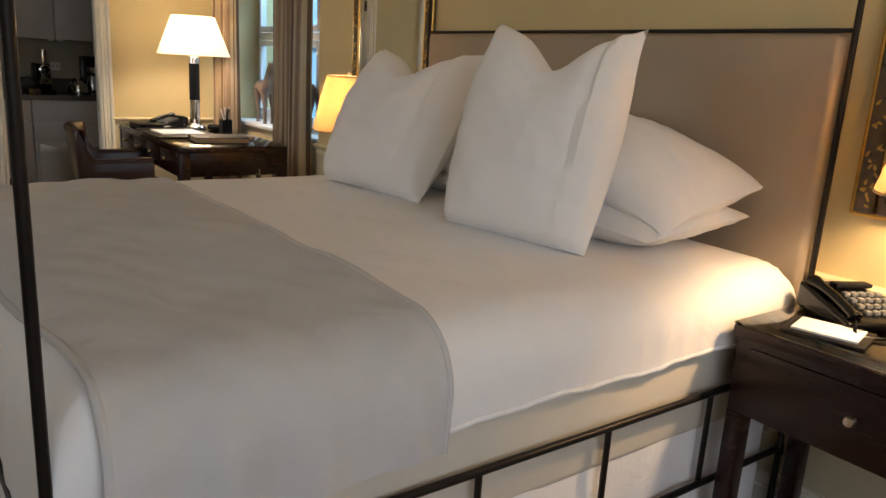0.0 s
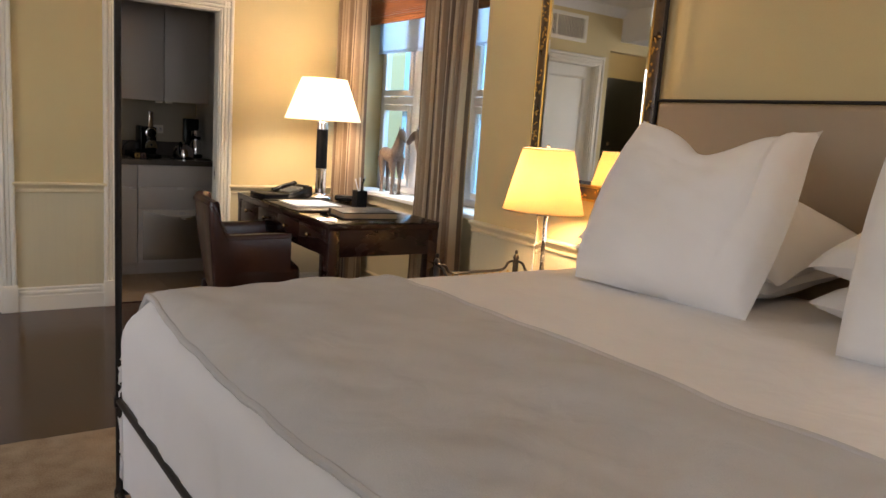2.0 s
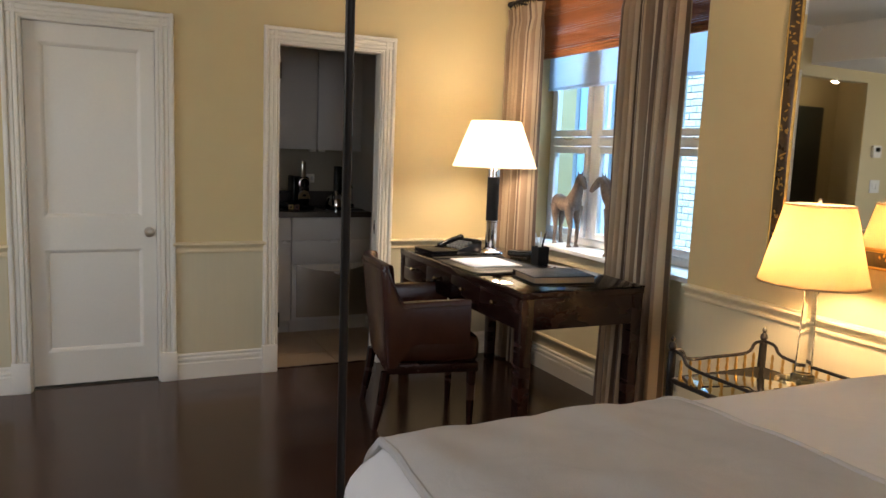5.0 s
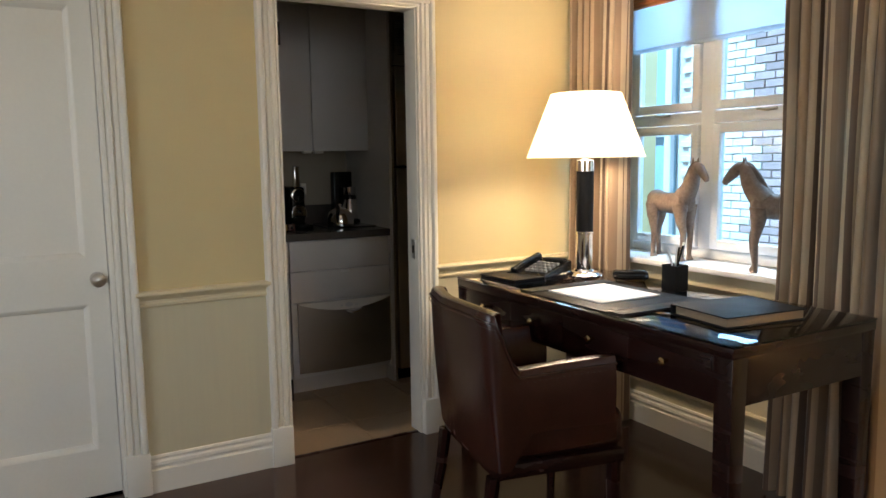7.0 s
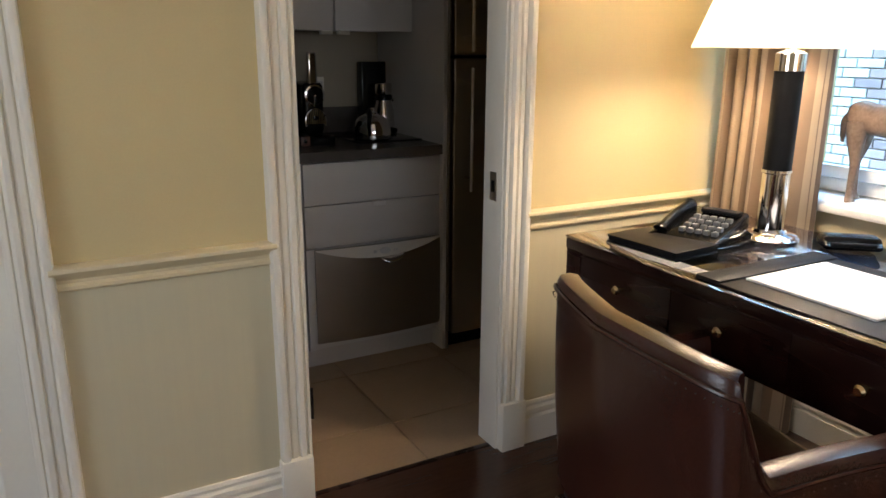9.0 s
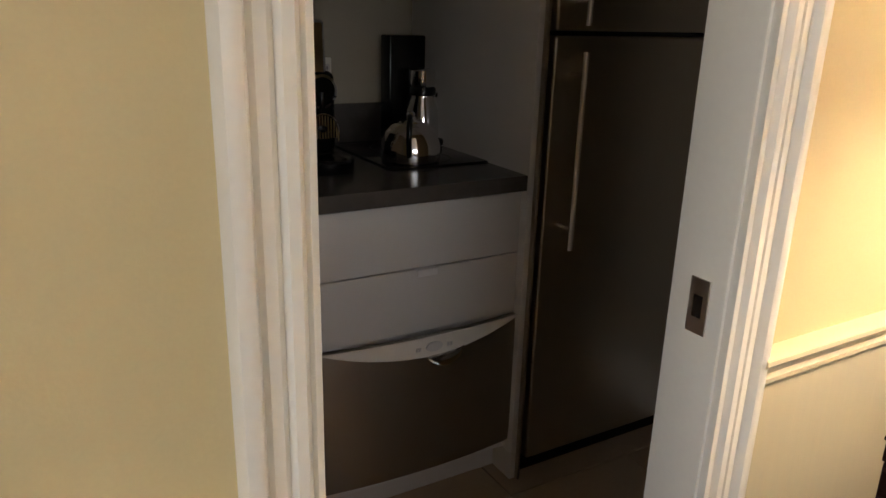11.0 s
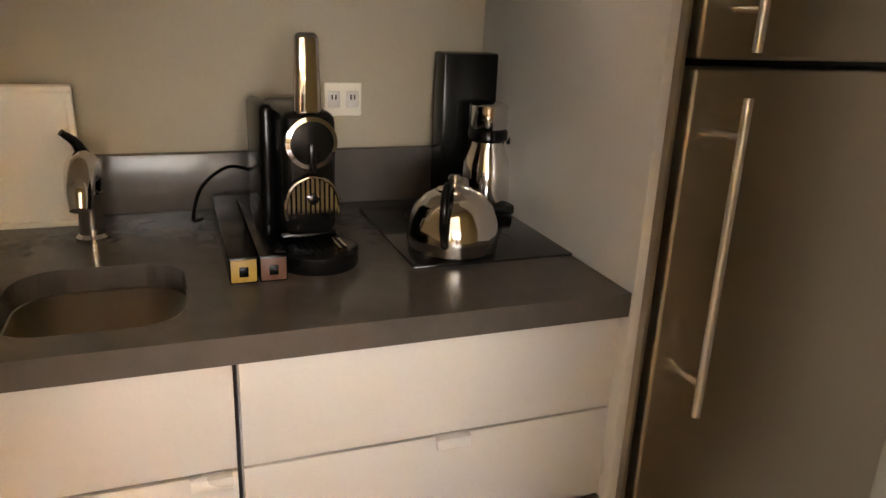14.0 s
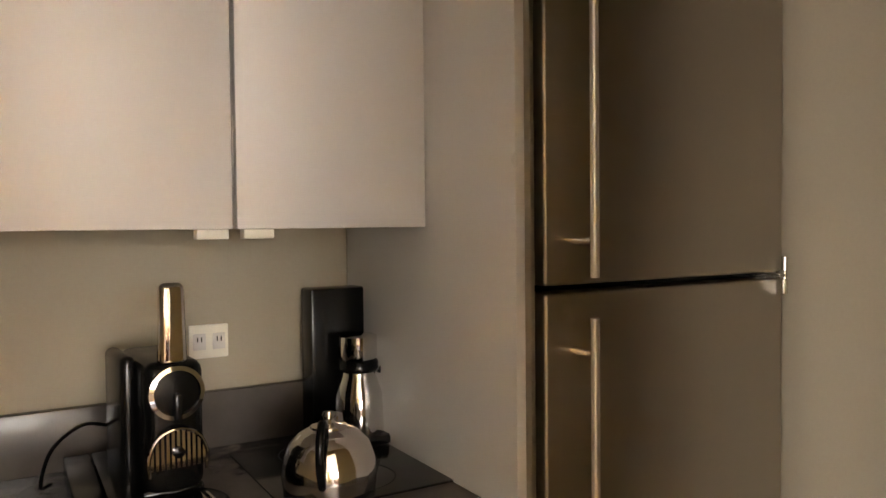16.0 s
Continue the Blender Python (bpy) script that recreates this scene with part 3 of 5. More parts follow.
def pillow(name, m, w, h, t, label, chop=0.0, flange=0.0, seed=0, sag=0.0):
    """A stuffed pillow standing in its own x-z plane, with pointed corners."""
    bm = bmesh.new()
    n = 34
    sides = []
    for s in (-1, 1):
        g = []
        for j in range(n + 1):
            row = []
            for i in range(n + 1):
                u, v = -1 + 2 * i / n, -1 + 2 * j / n
                pin = 0.075
                x = u * w / 2 * (1 - pin * (1 - abs(v) ** 2.5))
                z = (v * (1 - pin * (1 - abs(u) ** 2.5)) + 1) * h / 2
                x *= 1 - 0.05 * (u * v) ** 8
                if chop:
                    x = u * w / 2 * (0.96 + 0.05 * (1 - v * v) - 0.05 * max(0, v) ** 2 + 0.06 * max(0, v) ** 8)
                    z = (v + 1) * h / 2 * (1 - 0.03 * (1 - u * u) * max(0, v))
                e = max(0.0, 1 - max(abs(u), abs(v)) ** 2)
                fu, fv = (u / 0.975, v / 0.975) if flange else (u, v)
                k = (max(0.0, 1 - fu * fu) * max(0.0, 1 - fv * fv)) ** (0.5 if s > 0 or not flange else 0.30)
                y = s * (t / 2 * k + (0.003 if flange and e > 0 else 0))
                wr = noise.noise((u * 1.6 + seed, v * 1.6, s + seed)) * 0.012 * k + noise.noise((u * 2.5 + v * 5 + seed, v * 1.5 - u, s * 2 + seed)) * 0.011 * k + noise.noise((u * 9 + v * 3 + seed, v * 6, s)) * 0.005 * k
                if chop:
                    wr -= 0.016 * math.exp(-((u - 0.66 - 0.05 * v) / 0.055) ** 2) * (0.5 + 0.5 * v) ** 0.7 * k ** 0.4 - 0.010 * math.exp(-((u - 0.76 - 0.05 * v) / 0.06) ** 2) * k ** 0.4
                    wr -= 0.014 * math.exp(-((v - 0.50 + 0.25 * u) / 0.07) ** 2) * math.exp(-((u + 0.2) / 0.35) ** 2)
                    c = math.exp(-((u - 0.08) / 0.42) ** 2) * max(0, (v + 1) / 2) ** 4
                    z -= chop * c
                    y *= 1 - 0.25 * c
                    z += 0.03 * h * (max(0, v) ** 6) * abs(u) ** 4
                droop = sag * (u * u * (0.6 + 0.4 * abs(u)) + 0.25 * max(0.0, -v) ** 3)
                row.append(bm.verts.new((x, y + s * wr + droop, z)))
            g.append(row)
        for j in range(n):
            for i in range(n):
                q = (g[j][i], g[j][i + 1], g[j + 1][i + 1], g[j + 1][i])
                bm.faces.new(q if s < 0 else q[::-1])
        sides.append(g)
    bmesh.ops.remove_doubles(bm, verts=bm.verts[:], dist=2e-4)
    ob = solid(name, bm, LINEN, label, "pillow", "pillows on the bed")
    ob.matrix_world = m
    return ob


pillow("pillow", pose(1.640, 1.735, 0.872, -18, 0, -75) @ pose(0, 0, 0, 0, 1.5, 0), 0.495, 0.605, 0.27, "large square white pillow with a dented top", chop=0.11, flange=1, seed=3)
pillow("pillow", pose(1.650, 2.552, 0.872, -28, 0, -84) @ pose(0, 0, 0, 0, 0.5, 0), 0.61, 0.565, 0.27, "large square white pillow leaning on others", chop=0.10, flange=1, seed=9)
pillow("pillow", pose(1.830, 1.80, 0.920, 1, 0, 0) @ pose(0, 0, 0, -85, 0, -91), 0.82, 0.46, 0.18, "plump white pillow lying flat by the headboard", seed=15)
pillow("pillow", pose(1.850, 1.80, 1.035, 6, 0, 0) @ pose(0, 0, 0, -78, 0, -89), 0.86, 0.46, 0.26, "plump white pillow lying on another one, end sagging", seed=21, sag=0.05)
pillow("pillow", pose(1.830, 2.70, 0.920, -85, 0, -90), 0.82, 0.46, 0.18, "plump white pillow lying flat by the headboard", seed=27)
pillow("pillow", pose(1.850, 2.70, 1.020, -78, 0, -91), 0.86, 0.46, 0.26, "plump white pillow lying on another one, ends sagging", seed=33, sag=0.06)

rug = grid(lambda u, v: Vector((-0.9 + u * 2.9, 0.2 + v * 4.03, 0.012 + 0.002 * noise.noise((u * 40, v * 50, 0)))), 60, 80)
thicken(rug, 0.011)
solid("rug", rug, RUGM, "tan mottled wool rug under the bed", "rug")

# ---- bedside tables and lamps ----
ns = thing("nightstand", pose(2.18, 0.88, 0), "dark mahogany nightstand with a glass top beside the bed", "nightstand")
wpart("tabletop", B((1.955, 0.55, 0.705, 2.385, 1.205, 0.735), bevel=0.004), DARKWOOD, ns)
wpart("glass_top", B((1.955, 0.55, 0.737, 2.385, 1.205, 0.743), bevel=0.002), GLASS, ns, "clear glass sheet")
wpart("apron", B((1.965, 0.56, 0.50, 2.375, 1.195, 0.705), bevel=0.004), DARKWOOD, ns)
wpart("drawer_front", B((1.955, 0.60, 0.53, 1.965, 1.155, 0.685), bevel=0.003), DARKWOOD, ns)
for y in (0.585, 1.172):
    for x in (1.99, 2.35):
        wpart("leg", B((x - 0.024, y - 0.024, 0, x + 0.024, y + 0.024, 0.50), bevel=0.004), DARKWOOD, ns)
wpart("knob", lathe((1.955, 0.88, 0.61), [(0.006, 0), (0.006, -0.012), (0.013, -0.020), (0.011, -0.028), (0.003, -0.031)], 16, "X"), NICKEL, ns)


def cone_shade(c, r0, r1, h, t=0.003):
    bm = bmesh.new()
    add_lathe(bm, c, [(r0, 0), (r1, h), (r1 - t, h), (r0 - t, 0), (r0, 0)], 48, close=False)
    bmesh.ops.remove_doubles(bm, verts=bm.verts[:], dist=1e-5)
    bmesh.ops.recalc_face_normals(bm, faces=bm.faces[:])
    return bm


def bedside_lamp(x, y, z, label):
    lamp = thing("table_lamp", pose(x, y, z), label, "lamp", "lamps beside the bed")
    part("base", B((-0.065, -0.065, 0, 0.065, 0.065, 0.022), bevel=0.005), CRYSTAL, lamp, "square crystal base")
    col = bmesh.new()
    add_lathe(col, (0, 0, 0.022), [(0.040, 0), (0.040, 0.012), (0.030, 0.020), (0.027, 0.10), (0.022, 0.30), (0.026, 0.315), (0.026, 0.325)], 8)
    part("column", col, CRYSTAL, lamp, "faceted crystal column")
    part("collar", lathe((0, 0, 0.345), [(0.024, 0), (0.026, 0.006), (0.014, 0.014), (0.012, 0.055)], 20), CHROME, lamp)
    shade = part("shade", cone_shade((0, 0, 0.365), 0.180, 0.112, 0.275), SHADE_C, lamp, "cream cloth lampshade")
    for zz, rr in ((0.367, 0.181), (0.638, 0.113)):
        part("trim_ring", lathe((0, 0, zz), [(rr, -0.003), (rr + 0.0015, 0.0), (rr, 0.003), (rr - 0.004, 0.003), (rr - 0.004, -0.003), (rr, -0.003)], 48, close=False), SHADE_C, shade)
    part("harp", tube(spline([(0, -0.0, 0.40), (0, 0.05, 0.46), (0, 0.05, 0.58), (0, 0, 0.645), (0, -0.05, 0.58), (0, -0.05, 0.46), (0, 0, 0.40)], 5), 0.0022, 6), NICKEL, lamp)
    part("finial", lathe((0, 0, 0.645), [(0.006, 0), (0.009, 0.008), (0.003, 0.016)], 12), NICKEL, lamp)
    part("bulb_glass", lathe((0, 0, 0.42), [(0.010, 0), (0.012, 0.015), (0.018, 0.03)], 14), NICKEL, lamp)
    return lamp


bedside_lamp(2.13, 3.60, 0.617, "crystal table lamp with a lit cream shade")
bedside_lamp(2.16, 0.83, 0.744, "crystal lamp on the nightstand, cream shade lit")

tray = thing("tray_table", pose(1.97, 3.58, 0), "dark bronze tray table with a spindle gallery", "side table")
TX0, TX1, TY0, TY1, TZ = 1.745, 2.20, 3.31, 3.84, 0.595
wpart("tray_top", B((TX0, TY0, TZ, TX1, TY1, TZ + 0.012), bevel=0.002), MIRROR, tray, "mirrored glass tray top")
for (a, b) in (((TX0, TY0), (TX1, TY0)), ((TX1, TY0), (TX1, TY1)), ((TX1, TY1), (TX0, TY1)), ((TX0, TY1), (TX0, TY0))):
    wpart("tray_rim", tube([(*a, TZ + 0.004), (*b, TZ + 0.004)], 0.010, 8), IRON, tray)
    va, vb = Vector((*a, TZ)), Vector((*b, TZ))
    L = (vb - va).length
    dv = (vb - va) / L
    pts = [va + dv * (L * f) + Vector((0, 0, hh)) for f, hh in ((0.0, 0.115), (0.10, 0.108), (0.18, 0.075), (0.5, 0.072), (0.82, 0.075), (0.90, 0.108), (1.0, 0.115))]
    wpart("gallery_rail", tube(spline(pts, 4), 0.0065, 8), IRON, tray)
    nsp = max(5, int(L / 0.045))
    for k in range(1, nsp):
        q = va + dv * (L * k / nsp)
        wpart("spindle", lathe((q.x, q.y, TZ + 0.012), [(0.004, 0), (0.007, 0.014), (0.004, 0.028), (0.006, 0.045), (0.003, 0.060)], 8), GOLD, tray)
for x in (TX0, TX1):
    for y in (TY0, TY1):
        wpart("leg", lathe((x, y, 0), [(0.010, 0), (0.014, 0.02), (0.010, 0.05), (0.009, 0.50), (0.013, 0.52), (0.015, 0.60), (0.014, 0.70), (0.008, 0.708), (0.015, 0.722), (0.012, 0.735), (0.005, 0.742), (0.009, 0.752), (0.003, 0.762)], 14), IRON, tray)
wpart("lower_shelf", B((TX0, TY0, 0.16, TX1, TY1, 0.172), bevel=0.002), IRON, tray)

# telephone, note pad and cord on the nightstand
def telephone(m, label, keypad=True):
    ph = thing("telephone", m, label, "telephone", "telephones")
    body = bmesh.new()
    add_box(body, -0.10, -0.11, 0, 0.10, 0.11, 0.075, bevel=0.012, seg=3)
    for v in body.verts:
        f = (v.co.y + 0.11) / 0.22
        v.co.z = v.co.z * (0.32 + 0.68 * f) if v.co.z > 0.02 else v.co.z
    part("body", body, BLACK, ph)
    hs = bmesh.new()
    pts = spline([(-0.070, -0.092, 0.030), (-0.070, -0.078, 0.038), (-0.070, 0.0, 0.062), (-0.070, 0.078, 0.074), (-0.070, 0.092, 0.070)], 5)
    add_tube(hs, pts, [0.010, 0.018, 0.021, 0.020, 0.017, 0.015, 0.014, 0.014, 0.014, 0.014, 0.014, 0.014, 0.014, 0.015, 0.017, 0.020, 0.021, 0.021, 0.020, 0.017, 0.010][:len(pts)], 12)
    part("handset", hs, BLACK, ph, "black curved handset")
    for r in range(4):
        for c in range(5):
            y = -0.075 + r * 0.030
            part("key", B((-0.025 + c * 0.023, y, 0.024 + (y + 0.11) * 0.232, -0.008 + c * 0.023, y + 0.018, 0.034 + (y + 0.11) * 0.232 + 0.003), bevel=0.003), KEYG, ph)
    part("display", B((-0.022, 0.055, 0.066, 0.085, 0.090, 0.078), bevel=0.003), LEATHERB, ph)
    part("cord", tube(spline([(-0.075, -0.10, 0.03), (-0.10, -0.15, 0.008), (-0.03, -0.17, 0.006), (0.06, -0.15, 0.006), (0.11, -0.06, 0.006), (0.12, 0.05, 0.006)], 6), 0.0045, 7), BLACK, ph)
    return ph


telephone(pose(2.275, 1.06, 0.744, 0, 0, -28), "black desk telephone on the nightstand")
pad = thing("note_pad", pose(2.085, 1.03, 0.744, 0, 0, 14), "white note pad on a black leather holder", "notepad")
part("holder", B((-0.075, -0.095, 0, 0.075, 0.095, 0.007), bevel=0.003), LEATHERB, pad)
part("sheet", B((-0.055, -0.075, 0.007, 0.055, 0.075, 0.013), bevel=0.001), PAPER, pad)

# ---- mirrors ----
def framed_mirror(y0, y1, z0, z1, label, x=2.40):
    m = thing("wall_mirror", pose(x, (y0 + y1) / 2, z0), label, "mirror", "mirrors beside the bed")
    w = 0.062
    for n, b in (("side_rail", (y0, z0, y0 + w, z1)), ("side_rail", (y1 - w, z0, y1, z1)), ("bottom_rail", (y0 + w, z0, y1 - w, z0 + w)), ("top_rail", (y0 + w, z1 - w, y1 - w, z1))):
        fr = wpart(n, B((x - 0.026, b[0] + 0.004, b[1] + 0.004, x - 0.001, b[2] - 0.004, b[3] - 0.004), bevel=0.006), LACQ, m, "black lacquer frame with gilt decoration")
        tall = b[3] - b[1] > b[2] - b[0]
        orn = bmesh.new()
        L = (b[3] - b[1]) if tall else (b[2] - b[0])
        rr = random.Random(int(y0 * 100) + int(b[0] * 50))
        for k in range(int(L / 0.045)):
            if rr.random() < 0.30:
                continue
            a = (b[1] if tall else b[0]) + 0.03 + k * 0.045
            mid = (b[0] + b[2]) / 2 if tall else (b[1] + b[3]) / 2
            for q in range(rr.randint(2, 5)):
                da, dm = rr.uniform(-0.022, 0.022), rr.uniform(-0.018, 0.018)
                place = (x - 0.026, mid + dm, a + da) if tall else (x - 0.026, a + da, mid + dm)
                turn = Matrix.Rotation(rr.uniform(0, 3.14), 4, "X") @ Matrix.Diagonal((0.0018, 0.0045, rr.uniform(0.006, 0.013), 1))
                bmesh.ops.create_icosphere(orn, subdivisions=1, radius=1, matrix=Matrix.Translation(place) @ turn)
        tagged(wpart("gilt_scroll", orn, GOLD, m), kind="stuff")
    for a0, b0, a1, b1 in ((y0, z0, y0, z1), (y1, z0, y1, z1), (y0, z0, y1, z0), (y0, z1, y1, z1)):
        wpart("gilt_edge", tube([(x - 0.018, a0, b0), (x - 0.018, a1, b1)], 0.007, 8), GOLD, m)
    i0, i1, j0, j1 = y0 + w, y1 - w, z0 + w, z1 - w
    for a0, b0, a1, b1 in ((i0, j0, i0, j1), (i1, j0, i1, j1), (i0, j0, i1, j0), (i0, j1, i1, j1)):
        wpart("inner_bead", tube([(x - 0.022, a0, b0), (x - 0.022, a1, b1)], 0.005, 8), GOLD, m)
    g = bmesh.new()
    gx, bev = x - 0.014, 0.024
    o = [g.verts.new((gx, a, b)) for a, b in ((i0, j0), (i1, j0), (i1, j1), (i0, j1))]
    q = [g.verts.new((gx - 0.004, a, b)) for a, b in ((i0 + bev, j0 + bev), (i1 - bev, j0 + bev), (i1 - bev, j1 - bev), (i0 + bev, j1 - bev))]
    g.faces.new(q[::-1])
    for k in range(4):
        g.faces.new((o[k], q[k], q[(k + 1) % 4], o[(k + 1) % 4]))
    bmesh.ops.rotate(g, cent=(gx, (y0 + y1) / 2, 0), matrix=Matrix.Rotation(radians(1.15), 3, "Z"), verts=g.verts[:])
    wpart("mirror_glass", g, MIRROR, m, "bevelled mirror glass", smooth=False)
    return m


framed_mirror(3.245, 4.02, 1.035, 2.27, "tall mirror in a black and gilt frame")
framed_mirror(0.39, 1.165, 1.005, 2.24, "tall mirror in a black and gilt frame by the nightstand")

# ---- air vent, thermostat, switch, hall door ----
vent = thing("air_vent", pose(0.09, 6.30, 2.19), "white wall air vent with upright slats", "vent")
for n, b in (("vent_frame", (-0.305, 2.19, 0.487, 2.222)), ("vent_frame", (-0.305, 2.402, 0.487, 2.435)), ("vent_frame", (-0.305, 2.222, -0.268, 2.402)), ("vent_frame", (0.450, 2.222, 0.487, 2.402)), ("vent_frame", (0.085, 2.222, 0.097, 2.402))):
    wpart(n, B((b[0], 6.286, b[1], b[2], 6.30, b[3]), bevel=0.003), TRIM, vent)
wpart("backing", B((-0.27, 6.2975, 2.22, 0.452, 6.2995, 2.404)), BLACK, vent)
for k in range(38):
    x = -0.262 + k * 0.0189
    if abs(x - 0.091) < 0.009:
        continue
    sl = B((-0.0035, -0.0055, 2.222, 0.0035, 0.0055, 2.402))
    bmesh.ops.transform(sl, matrix=Matrix.Translation((x, 6.2905, 0)) @ Matrix.Rotation(radians(35), 4, "Z"), verts=sl.verts[:])
    wpart("slat", sl, TRIM, vent, smooth=False)

th = thing("thermostat", pose(-1.81, 6.30, 1.55), "white wall thermostat with a small display", "thermostat")
wpart("body", B((-1.87, 6.272, 1.49, -1.75, 6.299, 1.60), bevel=0.006), TRIM, th)
wpart("display", B((-1.845, 6.2695, 1.545, -1.775, 6.273, 1.585), bevel=0.001), BLACK, th)
sw = thing("light_switch", pose(-1.85, 6.30, 1.22), "white double light switch plate", "switch")
wpart("plate", B((-1.92, 6.290, 1.16, -1.78, 6.299, 1.28), bevel=0.003), TRIM, sw)
for x in (-1.875, -1.825):
    wpart("rocker", B((x - 0.017, 6.284, 1.19, x + 0.017, 6.291, 1.25), bevel=0.002), TRIM, sw)
hd = thing("entrance_door", pose(-2.9, 7.98, 0), "dark green entrance door with a chrome handle", "door")
wpart("leaf", B((-3.30, 7.955, 0.005, -2.50, 7.998, 2.10), bevel=0.003), GREEND, hd)
wpart("handle", tube([(-2.60, 7.92, 1.02), (-2.74, 7.92, 1.02)], 0.009, 8), CHROME, hd)
wpart("lock", lathe((-2.60, 7.955, 1.25), [(0.024, 0), (0.024, -0.012), (0.012, -0.016)], 16, "Y"), CHROME, hd)
dl = thing("hall_spotlight", pose(-2.75, 7.45, H), "small white ceiling spotlight in the hall", "lamp")
wpart("ring", lathe((-2.75, 7.45, 2.535), [(0.055, 0), (0.06, 0.012), (0.05, 0.025)], 24), TRIM, dl)

# ---- desk, chair and what stands on the desk ----
desk = thing("writing_desk", pose(1.90, 5.33, 0), "dark mahogany writing desk with a glass top by the window", "desk")
DX0, DX1, DY0, DY1, DZ = 1.565, 2.245, 4.595, 6.075, 0.778
wpart("desktop", B((DX0, DY0, DZ - 0.03, DX1, DY1, DZ), bevel=0.003), DARKWOOD, desk, "dark polished desktop")
wpart("glass_top", B((DX0 - 0.002, DY0 - 0.002, DZ + 0.002, DX1 + 0.002, DY1 + 0.002, DZ + 0.009), bevel=0.002), GLASS, desk, "clear glass sheet with green edge")
wpart("apron", B((DX0 + 0.004, DY0 + 0.006, 0.605, DX0 + 0.03, DY1 - 0.006, DZ - 0.03), (DX1 - 0.025, DY0 + 0.006, 0.605, DX1 - 0.006, DY1 - 0.006, DZ - 0.03),
                 (DX0 + 0.03, DY0 + 0.004, 0.605, DX1 - 0.025, DY0 + 0.024, DZ - 0.03), (DX0 + 0.03, DY1 - 0.024, 0.605, DX1 - 0.025, DY1 - 0.004, DZ - 0.03), bevel=0.002), DARKWOOD, desk)
for k in range(4):
    a = DY0 + 0.075 + k * (DY1 - DY0 - 0.15) / 4
    b = a + (DY1 - DY0 - 0.15) / 4 - 0.003
    dr = wpart("drawer", B((DX0 + 0.0015, a, 0.620, DX0 + 0.014, b, DZ - 0.036), bevel=0.001), DARKWOOD, desk, "drawer with a brass knob")
    kb = lathe((DX0 + 0.002, (a + b) / 2, 0.692), [(0.006, 0), (0.006, -0.012), (0.013, -0.020), (0.013, -0.027), (0.008, -0.033), (0.002, -0.034)], 18, "X")
    wpart("knob", kb, BRASS, dr, "round brass knob")
for x in (DX0 + 0.034, DX1 - 0.034):
    for y in (DY0 + 0.034, DY1 - 0.034):
        lg = bmesh.new()
        add_box(lg, x - 0.032, y - 0.032, 0, x + 0.032, y + 0.032, 0.748, bevel=0.003)
        for v in lg.verts:
            f = 0.82 + 0.18 * min(1, v.co.z / 0.62)
            v.co.x, v.co.y = x + (v.co.x - x) * f, y + (v.co.y - y) * f
        wpart("leg", lg, DARKWOOD, desk)
DT = DZ + 0.0095

dlamp = thing("desk_lamp", pose(2.03, 5.76, DT), "tall desk lamp with a black column and lit white shade", "lamp")
part("base", lathe((0, 0, 0), [(0.078, 0), (0.080, 0.010), (0.070, 0.020), (0.046, 0.026), (0.042, 0.034)], 36), CHROME, dlamp, "polished chrome foot")
part("lower_sleeve", lathe((0, 0, 0.034), [(0.036, 0), (0.036, 0.155), (0.039, 0.158), (0.039, 0.166)], 32), CHROME, dlamp, "polished chrome sleeve")
part("column", lathe((0, 0, 0.20), [(0.037, 0), (0.037, 0.262)], 32), LEATHERB, dlamp, "black leather column")
part("upper_sleeve", lathe((0, 0, 0.462), [(0.039, 0), (0.039, 0.045), (0.030, 0.050), (0.010, 0.056), (0.010, 0.09)], 32), CHROME, dlamp)
part("shade", cone_shade((0, 0, 0.520), 0.255, 0.150, 0.272), SHADE_W, dlamp, "white cloth shade, lit from inside")
part("bulb_holder", lathe((0, 0, 0.55), [(0.014, 0), (0.016, 0.03), (0.012, 0.05)], 16), NICKEL, dlamp)

telephone(pose(1.86, 5.86, DT, 0, 0, -72), "black desk telephone with grey keys on the desk")
nb = thing("notebook", pose(1.70, 5.84, DT, 0, 0, 4), "closed grey leather notebook on the desk", "notebook")
part("cover", B((-0.085, -0.12, 0.018, 0.085, 0.12, 0.024), bevel=0.002), LEATHERB, nb, "grey leather cover")
part("page_block", B((-0.080, -0.116, 0.006, 0.080, 0.116, 0.018), bevel=0.001), LEATHERB, nb)
part("back_cover", B((-0.085, -0.12, 0, 0.085, 0.12, 0.006), bevel=0.002), LEATHERB, nb)
bl = thing("desk_blotter", pose(1.785, 5.315, DT), "black leather desk blotter with side flaps", "blotter")
part("pad", B((-0.215, -0.285, 0, 0.215, 0.285, 0.006), bevel=0.002), LEATHERB, bl)
part("flap", B((-0.215, -0.285, 0.006, 0.215, -0.215, 0.011), bevel=0.002), LEATHERB, bl)
part("flap", B((-0.215, 0.215, 0.006, 0.215, 0.285, 0.011), bevel=0.002), LEATHERB, bl)
solid("writing_paper", B((1.645, 5.215, DT + 0.0065, 1.93, 5.52, DT + 0.012), bevel=0.0008), PAPER, "stack of plain white writing paper", "paper")
pp = thing("pen_pot", pose(2.095, 5.30, DT), "square black pen pot holding pens", "pen holder")
part("pot", B((-0.035, -0.035, 0, 0.035, 0.035, 0.006), (-0.035, -0.035, 0.006, -0.031, 0.035, 0.10), (0.031, -0.035, 0.006, 0.035, 0.035, 0.10), (-0.031, -0.035, 0.006, 0.031, -0.031, 0.10), (-0.031, 0.031, 0.006, 0.031, 0.035, 0.10)), LEATHERB, pp, smooth=False)
